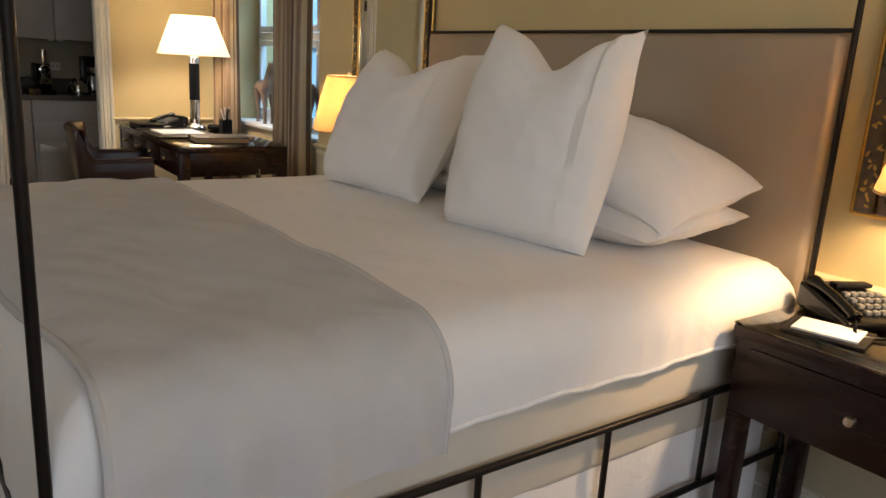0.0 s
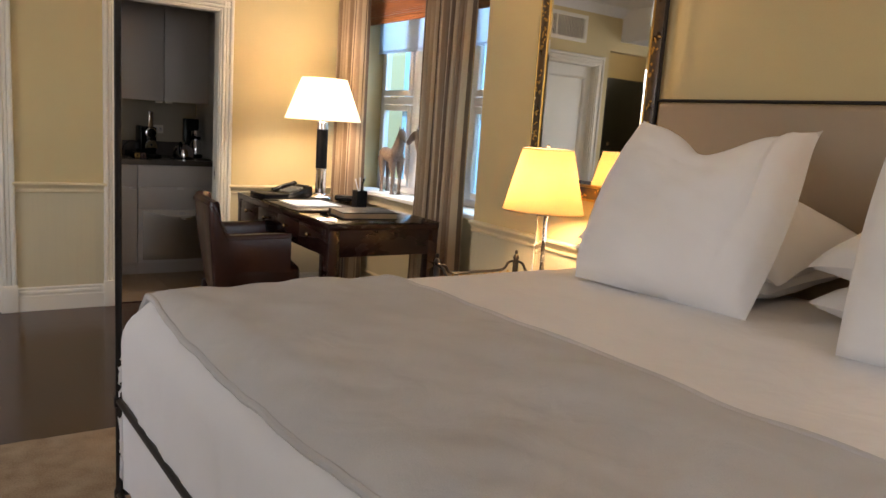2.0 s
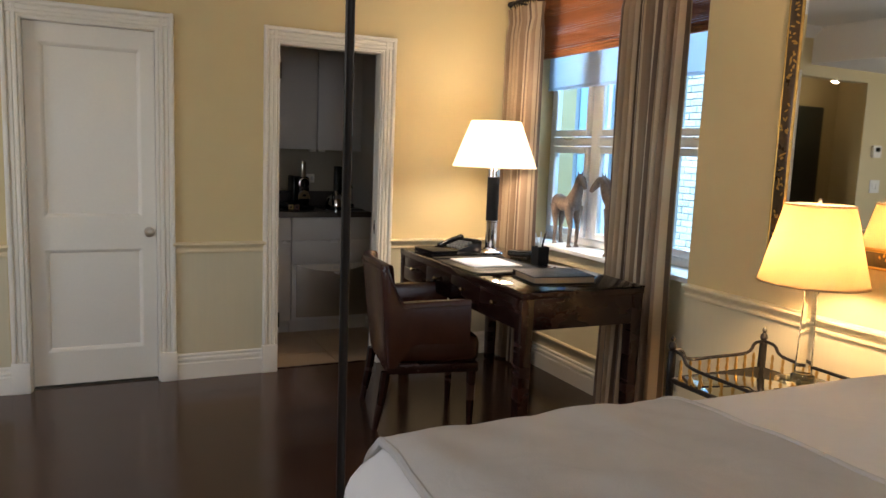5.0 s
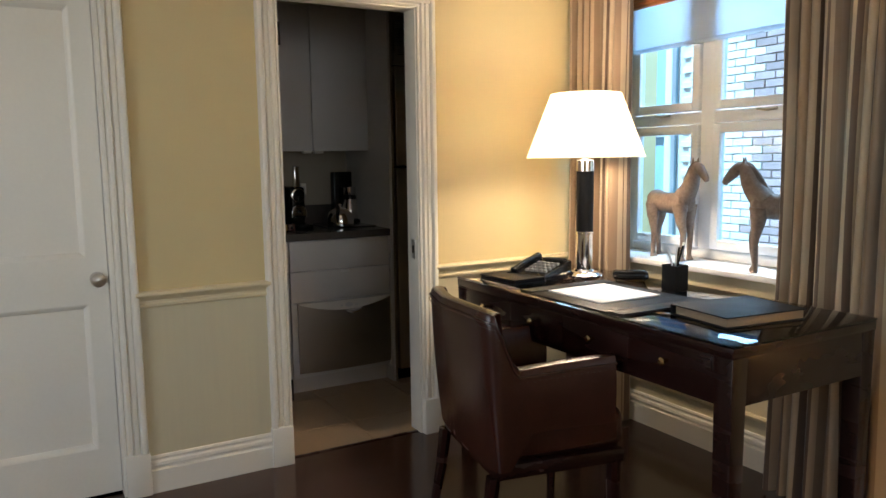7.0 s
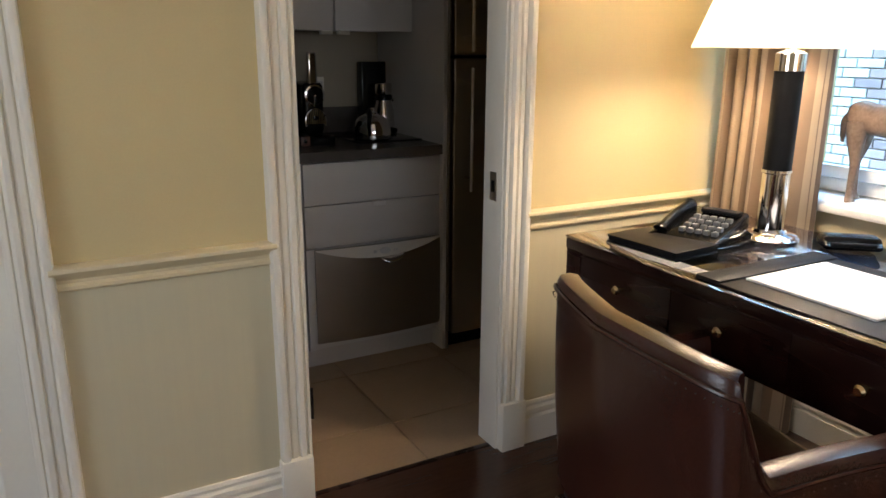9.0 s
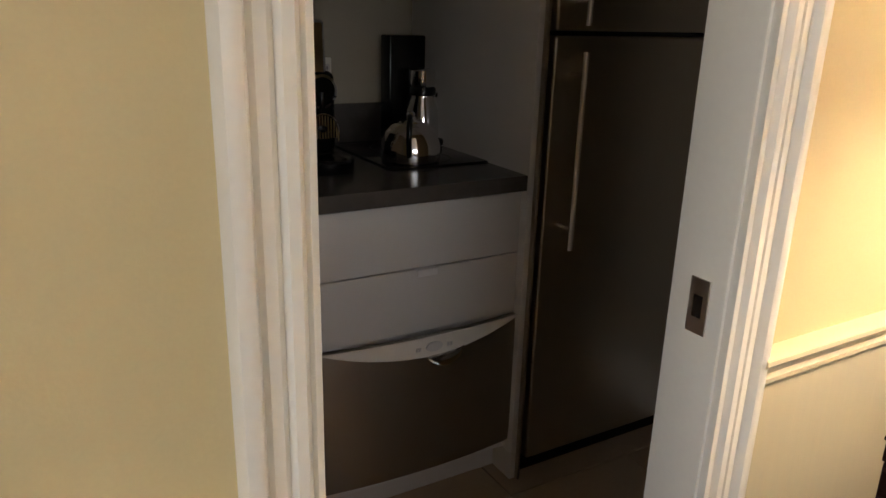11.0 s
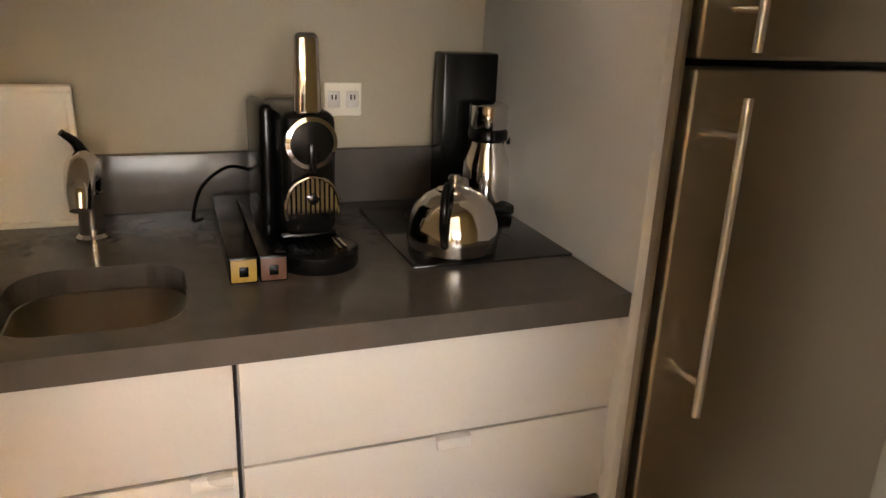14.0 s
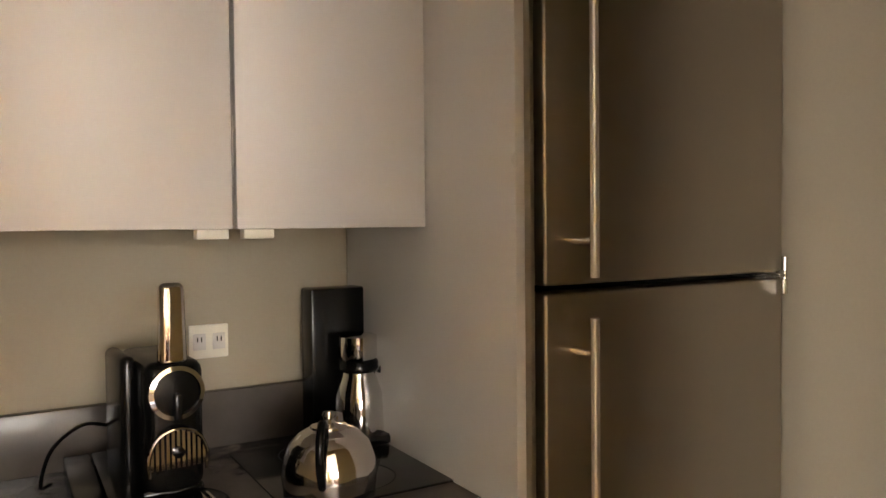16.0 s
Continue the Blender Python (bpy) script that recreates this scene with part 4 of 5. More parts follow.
for k, (ax, ay, mt) in enumerate(((0.3, 0.1, BLACK), (-0.25, 0.15, WINF), (0.05, -0.3, BLACK), (-0.1, -0.15, WINF), (0.2, -0.2, NICKEL))):
    part("pen", tube([(-ax * 0.05, -ay * 0.05, 0.010), (ax * 0.11, ay * 0.11, 0.165 + 0.006 * k)], 0.0042, 8), mt, pp)
bd = thing("binder", pose(1.885, 4.84, DT, 0, 0, -7), "thick black leather guest binder, closed", "binder")
part("cover", B((-0.165, -0.125, 0.032, 0.165, 0.125, 0.037), bevel=0.002), LEATHERB, bd)
part("page_block", B((-0.155, -0.118, 0.005, 0.158, 0.110, 0.032), bevel=0.001), GROUT, bd, "dark paper block")
part("back_cover", B((-0.165, -0.125, 0, 0.165, 0.125, 0.005), bevel=0.002), LEATHERB, bd)
part("spine", B((-0.165, 0.118, 0.003, 0.165, 0.127, 0.036), bevel=0.003), LEATHERB, bd)
ck = thing("alarm_clock", pose(2.15, 5.60, DT, 0, 0, -40), "low black bedside clock on the desk", "clock")
cb = B((-0.075, -0.045, 0, 0.075, 0.045, 0.036), bevel=0.014, seg=3)
for v in cb.verts:
    if v.co.z > 0.018:
        v.co.y *= 0.6
part("body", cb, BLACK, ck)
part("screen", B((-0.055, -0.046, 0.010, 0.055, -0.030, 0.022), bevel=0.002), LEATHERB, ck)


def armchair():
    """Low-backed leather desk chair; it faces +x."""
    ch = thing("desk_chair", pose(1.395, 5.335, 0, 0, 0, -11), "oxblood leather desk chair with low curved arms", "chair")
    # back and arms as one bent shell, taller behind
    def outline(u):
        a = (u - 0.5) * 2
        s = abs(a)
        if s < 0.46:
            f = s / 0.46
            x, y = -0.235 + 0.03 * f ** 2.2, 0.285 * math.sin(f * math.pi / 2) ** 0.95 * (1 if a >= 0 else -1)
        else:
            f = (s - 0.46) / 0.54
            x, y = -0.205 + 0.40 * f, (0.285 - 0.012 * math.sin(f * math.pi)) * (1 if a >= 0 else -1)
        return x, y

    def top(u):
        s = abs(u - 0.5) * 2
        if s < 0.44:
            return 0.838 - 0.020 * (s / 0.44) ** 2
        if s < 0.56:
            f = (s - 0.44) / 0.12
            return 0.818 - (0.818 - 0.640) * (3 * f * f - 2 * f ** 3)
        return 0.640 + 0.016 * ((s - 0.56) / 0.44)

    th_ = 0.052
    nu, nv = 72, 10
    bm = bmesh.new()
    outer, inner = [], []
    for i in range(nu + 1):
        u = i / nu
        x, y = outline(u)
        x2, y2 = outline(min(1, u + 0.01))
        x1, y1 = outline(max(0, u - 0.01))
        t = Vector((x2 - x1, y2 - y1, 0)).normalized()
        n = Vector((t.y, -t.x, 0))
        if n.dot(Vector((x, y, 0)) - Vector((0.05, 0, 0))) < 0:
            n = -n
        z1 = top(u)
        s = abs(u - 0.5) * 2
        lean = 0.075 * max(0, 1 - s / 0.6)
        co, ci = [], []
        for j in range(nv + 1):
            v = j / nv
            z0 = 0.33 + 0.115 * max(0.0, min(1.0, (s - 0.5) / 0.12))
            z = z0 + (z1 - z0) * v
            off = Vector((-lean * v, 0, 0))
            puff = 0.008 * math.sin(v * math.pi)
            co.append(bm.verts.new(Vector((x, y, z)) + n * (puff) + off))
            ci.append(bm.verts.new(Vector((x, y, z)) - n * (th_ + puff * 1.5) + off))
        ridge = bm.verts.new(Vector((x, y, z1 + 0.016)) - n * (th_ / 2) + Vector((-lean, 0, 0)))
        r1 = bm.verts.new(Vector((x, y, z1 + 0.012)) - n * (th_ * 0.12) + Vector((-lean, 0, 0)))
        r2 = bm.verts.new(Vector((x, y, z1 + 0.012)) - n * (th_ * 0.88) + Vector((-lean, 0, 0)))
        outer.append(co + [r1, ridge, r2] + ci[::-1])
    m = len(outer[0])
    for a, b in zip(outer, outer[1:]):
        for j in range(m):
            k = (j + 1) % m
            bm.faces.new((a[j], b[j], b[k], a[k]))
    bm.faces.new(outer[0])
    bm.faces.new(outer[-1][::-1])
    bmesh.ops.recalc_face_normals(bm, faces=bm.faces[:])
    shell = part("backrest", bm, LEATHER, ch, "curved leather back and arms with piping")
    # piping along the outer top edge
    pipe = []
    for i in range(0, nu + 1):
        u = i / nu
        x, y = outline(u)
        s = abs(u - 0.5) * 2
        lean = 0.075 * max(0, 1 - s / 0.6)
        pipe.append((x * 1.012 - lean, y * 1.012, top(u) - 0.012))
    part("piping", tube(pipe, 0.0045, 7), LEATHER, shell)
    nails = bmesh.new()
    for i in range(0, nu + 1):
        x, y, z = pipe[i]
        bmesh.ops.create_icosphere(nails, subdivisions=1, radius=0.0016, matrix=Matrix.Translation((x * 1.01, y * 1.01, z - 0.016)))
    tagged(part("nail_trim", nails, IRON, shell, "row of small dark nails"), kind="stuff")
    seat = bmesh.new()
    add_box(seat, -0.21, -0.245, 0.335, 0.265, 0.245, 0.475, bevel=0.04, seg=4)
    for v in seat.verts:
        if v.co.z > 0.44:
            v.co.z += 0.022 * (1 - (v.co.x / 0.28) ** 2) * (1 - (v.co.y / 0.26) ** 2)
    part("seat", seat, LEATHER, ch, "padded oxblood leather seat")
    part("seat_frame", B((-0.215, -0.255, 0.29, 0.255, 0.255, 0.34), bevel=0.008), DARKWOOD, ch)
    for x, y, k in ((-0.215, -0.235, -0.05), (-0.215, 0.235, -0.05), (0.225, -0.23, 0.0), (0.225, 0.23, 0.0)):
        part("leg", tube([(x, y, 0.30), (x + k * 0.4, y, 0.15), (x + k, y, 0.0)], [0.026, 0.022, 0.016], 8), DARKWOOD, ch, "tapered dark wooden leg")
    return ch


armchair()

# ---- window, curtains, blinds ----
win = thing("window_1", pose(2.70, 5.34, WZ0), "white painted casement window over a deep sill", "window", kind="structure")
wpart("window_sill", B((2.462, WY0 + 0.002, 0.797, 2.74, 6.198, 0.824), bevel=0.006), WINF, win, "deep white painted sill")
FX0, FX1 = 2.68, 2.735
MY = [WY0 + 0.005, 5.01, 5.68, 6.195]


def wframe(a, b, c, d, w, x0=FX0, x1=FX1, name="window_frame"):
    for q in ((a, c, a + w, d), (b - w, c, b, d), (a + w, c, b - w, c + w), (a + w, d - w, b - w, d)):
        wpart(name, B((x0, q[0], q[1], x1, q[2], q[3]), bevel=0.004), WINF, win)


wframe(MY[0], MY[3], 0.826, WZ1 - 0.002, 0.045, FX0 + 0.02, FX1 + 0.02)
for y in MY[1:3]:
    wpart("mullion", B((FX0 + 0.015, y - 0.038, 0.871, FX1 + 0.01, y + 0.038, WZ1 - 0.05), bevel=0.004), WINF, win)
for a, b in ((MY[0] + 0.045, MY[1] - 0.038), (MY[1] + 0.038, MY[2] - 0.038), (MY[2] + 0.038, MY[3] - 0.045)):
    wpart("transom", B((FX0 + 0.018, a, 1.46, FX1 + 0.008, b, 1.515), bevel=0.004), WINF, win)
    for c, d in ((0.873, 1.458), (1.517, WZ1 - 0.05)):
        wframe(a + 0.004, b - 0.004, c + 0.003, d - 0.003, 0.042, FX0, FX1 - 0.015, "sash")
        pn = wpart("pane", B((FX0 + 0.018, a + 0.04, c + 0.04, FX0 + 0.022, b - 0.04, d - 0.04)), WGLASS, win, "glass pane tinted for blue daylight")
        pn.visible_shadow = False
    hy = (a + b) / 2
    wpart("latch", tube([(FX0 - 0.012, hy - 0.05, 1.505), (FX0 - 0.018, hy, 1.50), (FX0 - 0.010, hy + 0.05, 1.508)], 0.006, 8), NICKEL, win)

rb = thing("roller_blind", pose(2.63, 5.34, WZ1), "pale grey roller blind, drawn a third down", "blind")
wpart("cloth", B((2.648, WY0 + 0.03, 1.835, 2.651, 6.17, WZ1 - 0.03)), ROLLER, rb, smooth=False)
wpart("roll", tube([(2.650, WY0 + 0.02, WZ1 - 0.035), (2.650, 6.18, WZ1 - 0.035)], 0.024, 16), ROLLER, rb)
wpart("hem_bar", B((2.643, WY0 + 0.03, 1.822, 2.656, 6.17, 1.842), bevel=0.004), ROLLER, rb)
bb = thing("bamboo_blind", pose(2.56, 5.34, WZ1), "orange-brown woven bamboo blind, half raised", "blind")
rr = random.Random(5)
z = 2.40
while z > 2.03:
    h = rr.uniform(0.007, 0.012)
    sag = 0.012 * math.sin((2.40 - z) / 0.37 * math.pi * 3) ** 2
    wpart("slat", B((2.545 - sag, WY0 + 0.02, z - h, 2.552 - sag, 6.19, z), bevel=0.002, seg=1), BAMBOO, bb, smooth=False)
    z -= h + 0.0012
for k, z0 in enumerate((2.030, 2.045, 2.062)):
    wpart("fold", B((2.530 - 0.004 * k, WY0 + 0.02, z0 - 0.016, 2.556, 6.19, z0), bevel=0.004), BAMBOO, bb)
wpart("head_rail", B((2.53, WY0 + 0.01, 2.40, 2.575, 6.195, 2.418), bevel=0.002), DARKWOOD, bb)
wpart("pull_cord", tube([(2.53, WY0 + 0.06, 2.40), (2.53, WY0 + 0.06, 1.25), (2.53, WY0 + 0.06, 1.20)], [0.002, 0.002, 0.008], 6), DARKWOOD, bb)


def curtain(y0, y1, folds, seed, label):
    ct = thing("curtain", pose(2.37, (y0 + y1) / 2, 0), label, "curtain", "curtains at the window")
    rnd = random.Random(seed)
    ph = [rnd.uniform(-0.5, 0.5) for _ in range(folds + 2)]
    n = 260
    flat = (y1 - y0) * 2.1

    def f(u, v):
        k = folds * min(0.9999, max(0.0, u + 0.045 * math.sin(u * 9.5 + seed) * u * (1 - u) * 4 + 0.30 / folds * noise.noise((u * folds * 0.8, v * 0.9 + seed, 4.0)) * min(1, u * 8, (1 - u) * 8)))
        i = int(min(k, folds - 1e-6))
        w = math.sin(k * 2 * math.pi + ph[i] * 0.5)
        amp = (0.030 + 0.026 * (1 - v) ** 0.7) * (1 + 0.45 * noise.noise((u * folds * 0.7, v * 0.5, seed + 8)))
        pinch = max(0.0, (v - 0.93) / 0.07)
        amp *= 1 - 0.45 * pinch * (1 - pinch) * 4 if v < 1 else 1
        tighten = 1 - 0.10 * math.exp(-((v - 0.45) / 0.35) ** 2)
        y = (y0 + y1) / 2 + (u - 0.5) * (y1 - y0) * tighten + 0.014 * math.cos(k * 2 * math.pi) * (1 - 0.4 * pinch)
        x = 2.375 + amp * w + 0.010 * noise.noise((u * 6, v * 1.5, seed)) * (1 - v)
        return Vector((x, y, 0.02 + v * 2.315))

    bm = grid(f, n, 26, uv=lambda u, v: (u * flat, v * 2.3))
    wpart("cloth", bm, CURTAIN, ct, "striped brown and cream silk in deep folds")
    for k in range(folds):
        y = y0 + (k + 0.5) * (y1 - y0) / folds
        ring = bmesh.new()
        pts = [(2.375 + 0.027 * math.cos(a), y + 0.004 * math.sin(a * 2), 2.360 + 0.027 * math.sin(a)) for a in (2 * math.pi * q / 18 for q in range(19))]
        add_tube(ring, pts, 0.004, 7)
        wpart("ring", ring, IRON, ct, "dark iron curtain ring")
    return ct


curtain(5.86, 6.255, 7, 11, "striped brown silk curtain drawn back by the corner")
curtain(4.585, 5.045, 8, 23, "striped brown silk curtain hanging beside the desk")
rod = thing("curtain_rod", pose(2.375, 5.38, 2.38), "dark iron curtain rod with ball ends", "curtain rod")
wpart("rod", tube([(2.375, 4.50, 2.375), (2.375, 6.27, 2.375)], 0.011, 12), IRON, rod)
for y in (4.50, 6.27):
    wpart("finial", lathe((2.375, y - 0.012, 2.375), [(0.011, 0), (0.018, 0.006), (0.020, 0.012), (0.018, 0.018), (0.008, 0.024)], 14, "Y"), IRON, rod)
for y in (4.55, 6.2):
    wpart("bracket", tube([(2.499, y, 2.375), (2.375, y, 2.375)], 0.007, 8), IRON, rod)


def horse(m, label, head_down=0.0):
    """Carved horse in one plain shape, facing +x."""
    bm = bmesh.new()
    def limb(p, r):
        pts = spline(p, 5)
        rs = [np.interp(i / (len(pts) - 1), np.linspace(0, 1, len(r)), r) for i in range(len(pts))]
        add_tube(bm, pts, [float(q) for q in rs], 10)
    limb([(-0.165, 0, 0.285), (-0.14, 0, 0.295), (-0.05, 0, 0.285), (0.05, 0, 0.285), (0.105, 0, 0.30), (0.125, 0, 0.305)], [0.020, 0.056, 0.052, 0.055, 0.054, 0.018])
    limb([(0.075, 0, 0.305), (0.125, 0, 0.37), (0.150, 0, 0.43), (0.175, 0, 0.475 - head_down)], [0.055, 0.042, 0.032, 0.026])
    limb([(0.150, 0, 0.468 - head_down), (0.185, 0, 0.462 - head_down), (0.225, 0, 0.425 - head_down * 1.2), (0.242, 0, 0.402 - head_down * 1.2)], [0.020, 0.027, 0.019, 0.012])
    for s in (-1, 1):
        limb([(0.158, 0.012 * s, 0.478 - head_down), (0.160, 0.016 * s, 0.512 - head_down)], [0.008, 0.002])
    limb([(0.055, 0, 0.345), (0.10, 0, 0.405), (0.135, 0, 0.465 - head_down * 0.8), (0.165, 0, 0.492 - head_down)], [0.006, 0.016, 0.016, 0.008])
    limb([(-0.165, 0, 0.31), (-0.195, 0, 0.27), (-0.198, 0, 0.20)], [0.014, 0.016, 0.006])
    for x, y, k in ((0.085, 0.032, 0.012), (0.095, -0.034, 0.03), (-0.135, 0.032, -0.02), (-0.115, -0.034, 0.01)):
        limb([(x, y, 0.28), (x + k * 0.3, y, 0.20), (x + k, y, 0.13), (x + k * 0.6, y, 0.03), (x + k * 0.6 + 0.006, y, 0.0)], [0.040, 0.026, 0.015, 0.011, 0.019])
    ob = solid("horse_figure", bm, STONE, label, "figurine", "carved horses on the sill")
    ob.matrix_world = m
    return ob


horse(pose(2.585, 5.775, 0.824, 0, 0, -98) @ Matrix.Scale(0.93, 4), "carved brown horse figure standing on the window sill")
horse(pose(2.575, 5.185, 0.824, 0, 0, 112) @ Matrix.Scale(0.97, 4), "carved horse figure facing the other on the sill", 0.02)

# ---- the house across the yard ----
BXO = 6.0
nbld = thing("neighbour_building", pose(BXO, 8, -3), "brick building across the yard, yellow and red bricks", "building")
wpart("wall", B((BXO + 0.03, 4.0, -3, BXO + 0.4, 14.0, 3.4)), MORTAR, nbld, "pale mortar wall behind the bricks", smooth=False)
wpart("roof_parapet", B((BXO - 0.05, 4.0, 3.4, BXO + 0.45, 14.0, 3.55), bevel=0.02), OUTG, nbld)
for y0 in (8.95, 10.72, 12.49):
    bay = wpart("window", B((BXO - 0.005, y0, 0.2, BXO + 0.03, y0 + 1.72, 3.35), bevel=0.01), OUTG, nbld, "blue-grey painted window bay")
    for a, b, c, d in ((0, 0.09, 0.2, 3.35), (1.63, 1.72, 0.2, 3.35), (0.82, 0.90, 0.2, 3.35), (0.09, 0.82, 1.52, 1.62), (0.90, 1.63, 1.52, 1.62), (0.09, 0.82, 0.2, 0.32), (0.90, 1.63, 0.2, 0.32)):
        wpart("frame_bar", B((BXO - 0.07, y0 + a, c, BXO - 0.004, y0 + b, d), bevel=0.006), WINF, bay)
    wpart("sill", B((BXO - 0.16, y0 - 0.02, 0.12, BXO + 0.02, y0 + 1.74, 0.2), bevel=0.01), WINF, bay)
wpart("drainpipe", tube([(BXO - 0.06, 7.28, -3), (BXO - 0.06, 7.28, 3.4)], 0.05, 12), OUTG, nbld)
solid("yard_ground", B((2.95, -30, -3.2, 60, 60, -3.0)), GROUT, "paved yard below the window", kind="structure", smooth=False)
bmb = B((0, 0, 0, 0.035, 0.213, 0.066), bevel=0.004, seg=1)
me_y = mesh("brick", bmb, BRICKY, False)
me_r = mesh("brick", B((0, 0, 0, 0.035, 0.213, 0.066), bevel=0.004, seg=1), BRICKR, False)

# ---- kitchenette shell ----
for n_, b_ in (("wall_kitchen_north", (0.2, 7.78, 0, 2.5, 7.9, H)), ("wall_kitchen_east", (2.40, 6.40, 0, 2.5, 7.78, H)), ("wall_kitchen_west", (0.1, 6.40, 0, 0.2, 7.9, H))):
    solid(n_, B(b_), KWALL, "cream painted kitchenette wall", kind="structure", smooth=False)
solid("floor_kitchen", B((0.2, 6.345, -0.08, 2.40, 7.78, -0.006)), GROUT, "tan grout bed of the tiled floor", kind="structure", smooth=False)
moulding("baseboard_kitchen", BASE, [((2.40, 6.40, 0), (2.40, 7.08, 0), W_)], TRIM, "white painted baseboard in the kitchenette")
solid("threshold", B((D2[0] + 0.012, 6.325, -0.02, D2[1] - 0.012, 6.345, 0.004), bevel=0.003), DARKWOOD, "dark wooden threshold strip", kind="structure")

# ---- base units ----
FY = 7.148


def base_unit(x0, x1, fronts, label, pulls=(), top=0.872):
    """A cabinet with its carcass and separate fronts (z0, z1)."""
    cb = thing("base_cabinet", pose((x0 + x1) / 2, 7.45, 0), label, "cabinet", "base cabinets")
    wpart("body", B((x0 + 0.001, FY + 0.020, 0.10, x1 - 0.001, 7.758, top)), PANELG, cb, smooth=False)
    for z0, z1 in fronts:
        fr = wpart("drawer_front" if z1 - z0 < 0.3 else "door", B((x0 + 0.002, FY, z0, x1 - 0.002, FY + 0.018, z1), bevel=0.0015), CABW, cb, "matt pale laminate front")
        for px, pz in pulls:
            if abs(pz - z1) < 0.02:
                wpart("tab_pull", B((px - 0.028, FY - 0.014, z1 - 0.001, px + 0.028, FY + 0.012, z1 + 0.002), (px - 0.028, FY - 0.015, z1 - 0.016, px + 0.028, FY - 0.012, z1 + 0.002), bevel=0.0008), PULLM, fr, "small steel edge pull")
    wpart("plinth", B((x0, 7.215, 0, x1, 7.23, 0.099)), CABW, cb, smooth=False)
    return cb


base_unit(0.32, 0.776, [(0.107, 0.868)], "plain pale base cabinet in the kitchenette")
base_unit(0.780, 1.133, [(0.107, 0.699), (0.704, 0.868)], "pale sink cabinet with a door and false drawer", [(1.095, 0.699)], top=0.69)
base_unit(1.137, 1.738, [(0.531, 0.700), (0.704, 0.868)], "pale drawer unit over the dishwasher", [(1.452, 0.700)])

dw = thing("dishwasher", pose(1.47, FY, 0.10), "drawer dishwasher with a curved brushed steel front", "dishwasher")
X0, X1, Z0, Z1 = 1.172, 1.736, 0.128, 0.526


def bow(u, k=0.020):
    return FY - 0.008 - k * (1 - (2 * u - 1) ** 2)


dd = grid(lambda u, v: Vector((X0 + u * (X1 - X0), bow(u) + 0.004 * (abs(2 * v - 1) ** 8), Z0 + v * (Z1 - Z0))), 40, 16)
bmesh.ops.recalc_face_normals(dd, faces=dd.faces[:])
for f in dd.faces:
    if f.normal.y > 0:
        f.normal_flip()
thicken(dd, 0.012)
dd_ob = wpart("front_panel", dd, STEEL, dw, "brushed steel bowed front")
cs = grid(lambda u, v: Vector((X0 + u * (X1 - X0), bow(u) - 0.0045, Z1 + 0.001 - (1 - v) * (0.004 + 0.050 * (1 - (2 * u - 1) ** 2)))), 40, 6)
bmesh.ops.recalc_face_normals(cs, faces=cs.faces[:])
thicken(cs, 0.003)
strip = wpart("control_strip", cs, STRIPW, dw, "pale curved control strip")
ov = lathe((0, 0, 0), [(0.001, -0.002), (0.024, -0.002), (0.024, 0.002), (0.001, 0.002)], 24, "Y")
bmesh.ops.transform(ov, matrix=Matrix.Translation((1.463, bow(0.5) - 0.0085, 0.499)) @ Matrix.Diagonal((1, 1, 0.55, 1)), verts=ov.verts[:])
wpart("display", ov, PANELG, strip, "grey oval display")
for x in (1.415, 1.422, 1.505, 1.515):
    wpart("button", B((x - 0.003, bow(0.45) - 0.0105, 0.492, x + 0.003, bow(0.45) - 0.002, 0.502), bevel=0.001), PANELG, strip)
hp = grid(lambda u, v: Vector((1.445 + u * 0.105, bow(0.5) - 0.006 - 0.022 * math.sin(v * math.pi / 2) * math.sin(u * math.pi) ** 0.5, 0.468 - 0.018 * v * math.sin(u * math.pi) ** 0.6 + 0.018 * (u - 0.3) * u)), 20, 8)
thicken(hp, 0.003)
wpart("handle", hp, CHROME, dw, "scooped polished handle")
wpart("surround", B((1.139, FY + 0.002, 0.100, 1.168, FY + 0.020, 0.527), (1.168, FY + 0.010, 0.10, 1.738, FY + 0.02, 0.527)), PANELG, dw, smooth=False)

# ---- worktop with sink ----
wt = thing("worktop", pose(1.03, 7.45, 0.875), "dark grey quartz worktop with an upstand", "worktop")
SX0, SX1, SY0, SY1, SR = 0.835, 1.082, 7.190, 7.445, 0.07
slab = B((0.32, 7.128, 0.875, SX0, 7.76, 0.915), (SX1, 7.128, 0.875, 1.738, 7.76, 0.915), (SX0, 7.128, 0.875, SX1, SY0, 0.915), (SX0, SY1, 0.875, SX1, 7.76, 0.915))
bmesh.ops.remove_doubles(slab, verts=slab.verts[:], dist=1e-5)


def rrect(x0, x1, y0, y1, r, n=8):
    out = []
    for cx, cy, a0 in ((x1 - r, y1 - r, 0), (x0 + r, y1 - r, 90), (x0 + r, y0 + r, 180), (x1 - r, y0 + r, 270)):
        for k in range(n + 1):
            a = radians(a0 + 90 * k / n)
            out.append((cx + r * math.cos(a), cy + r * math.sin(a)))
    return out


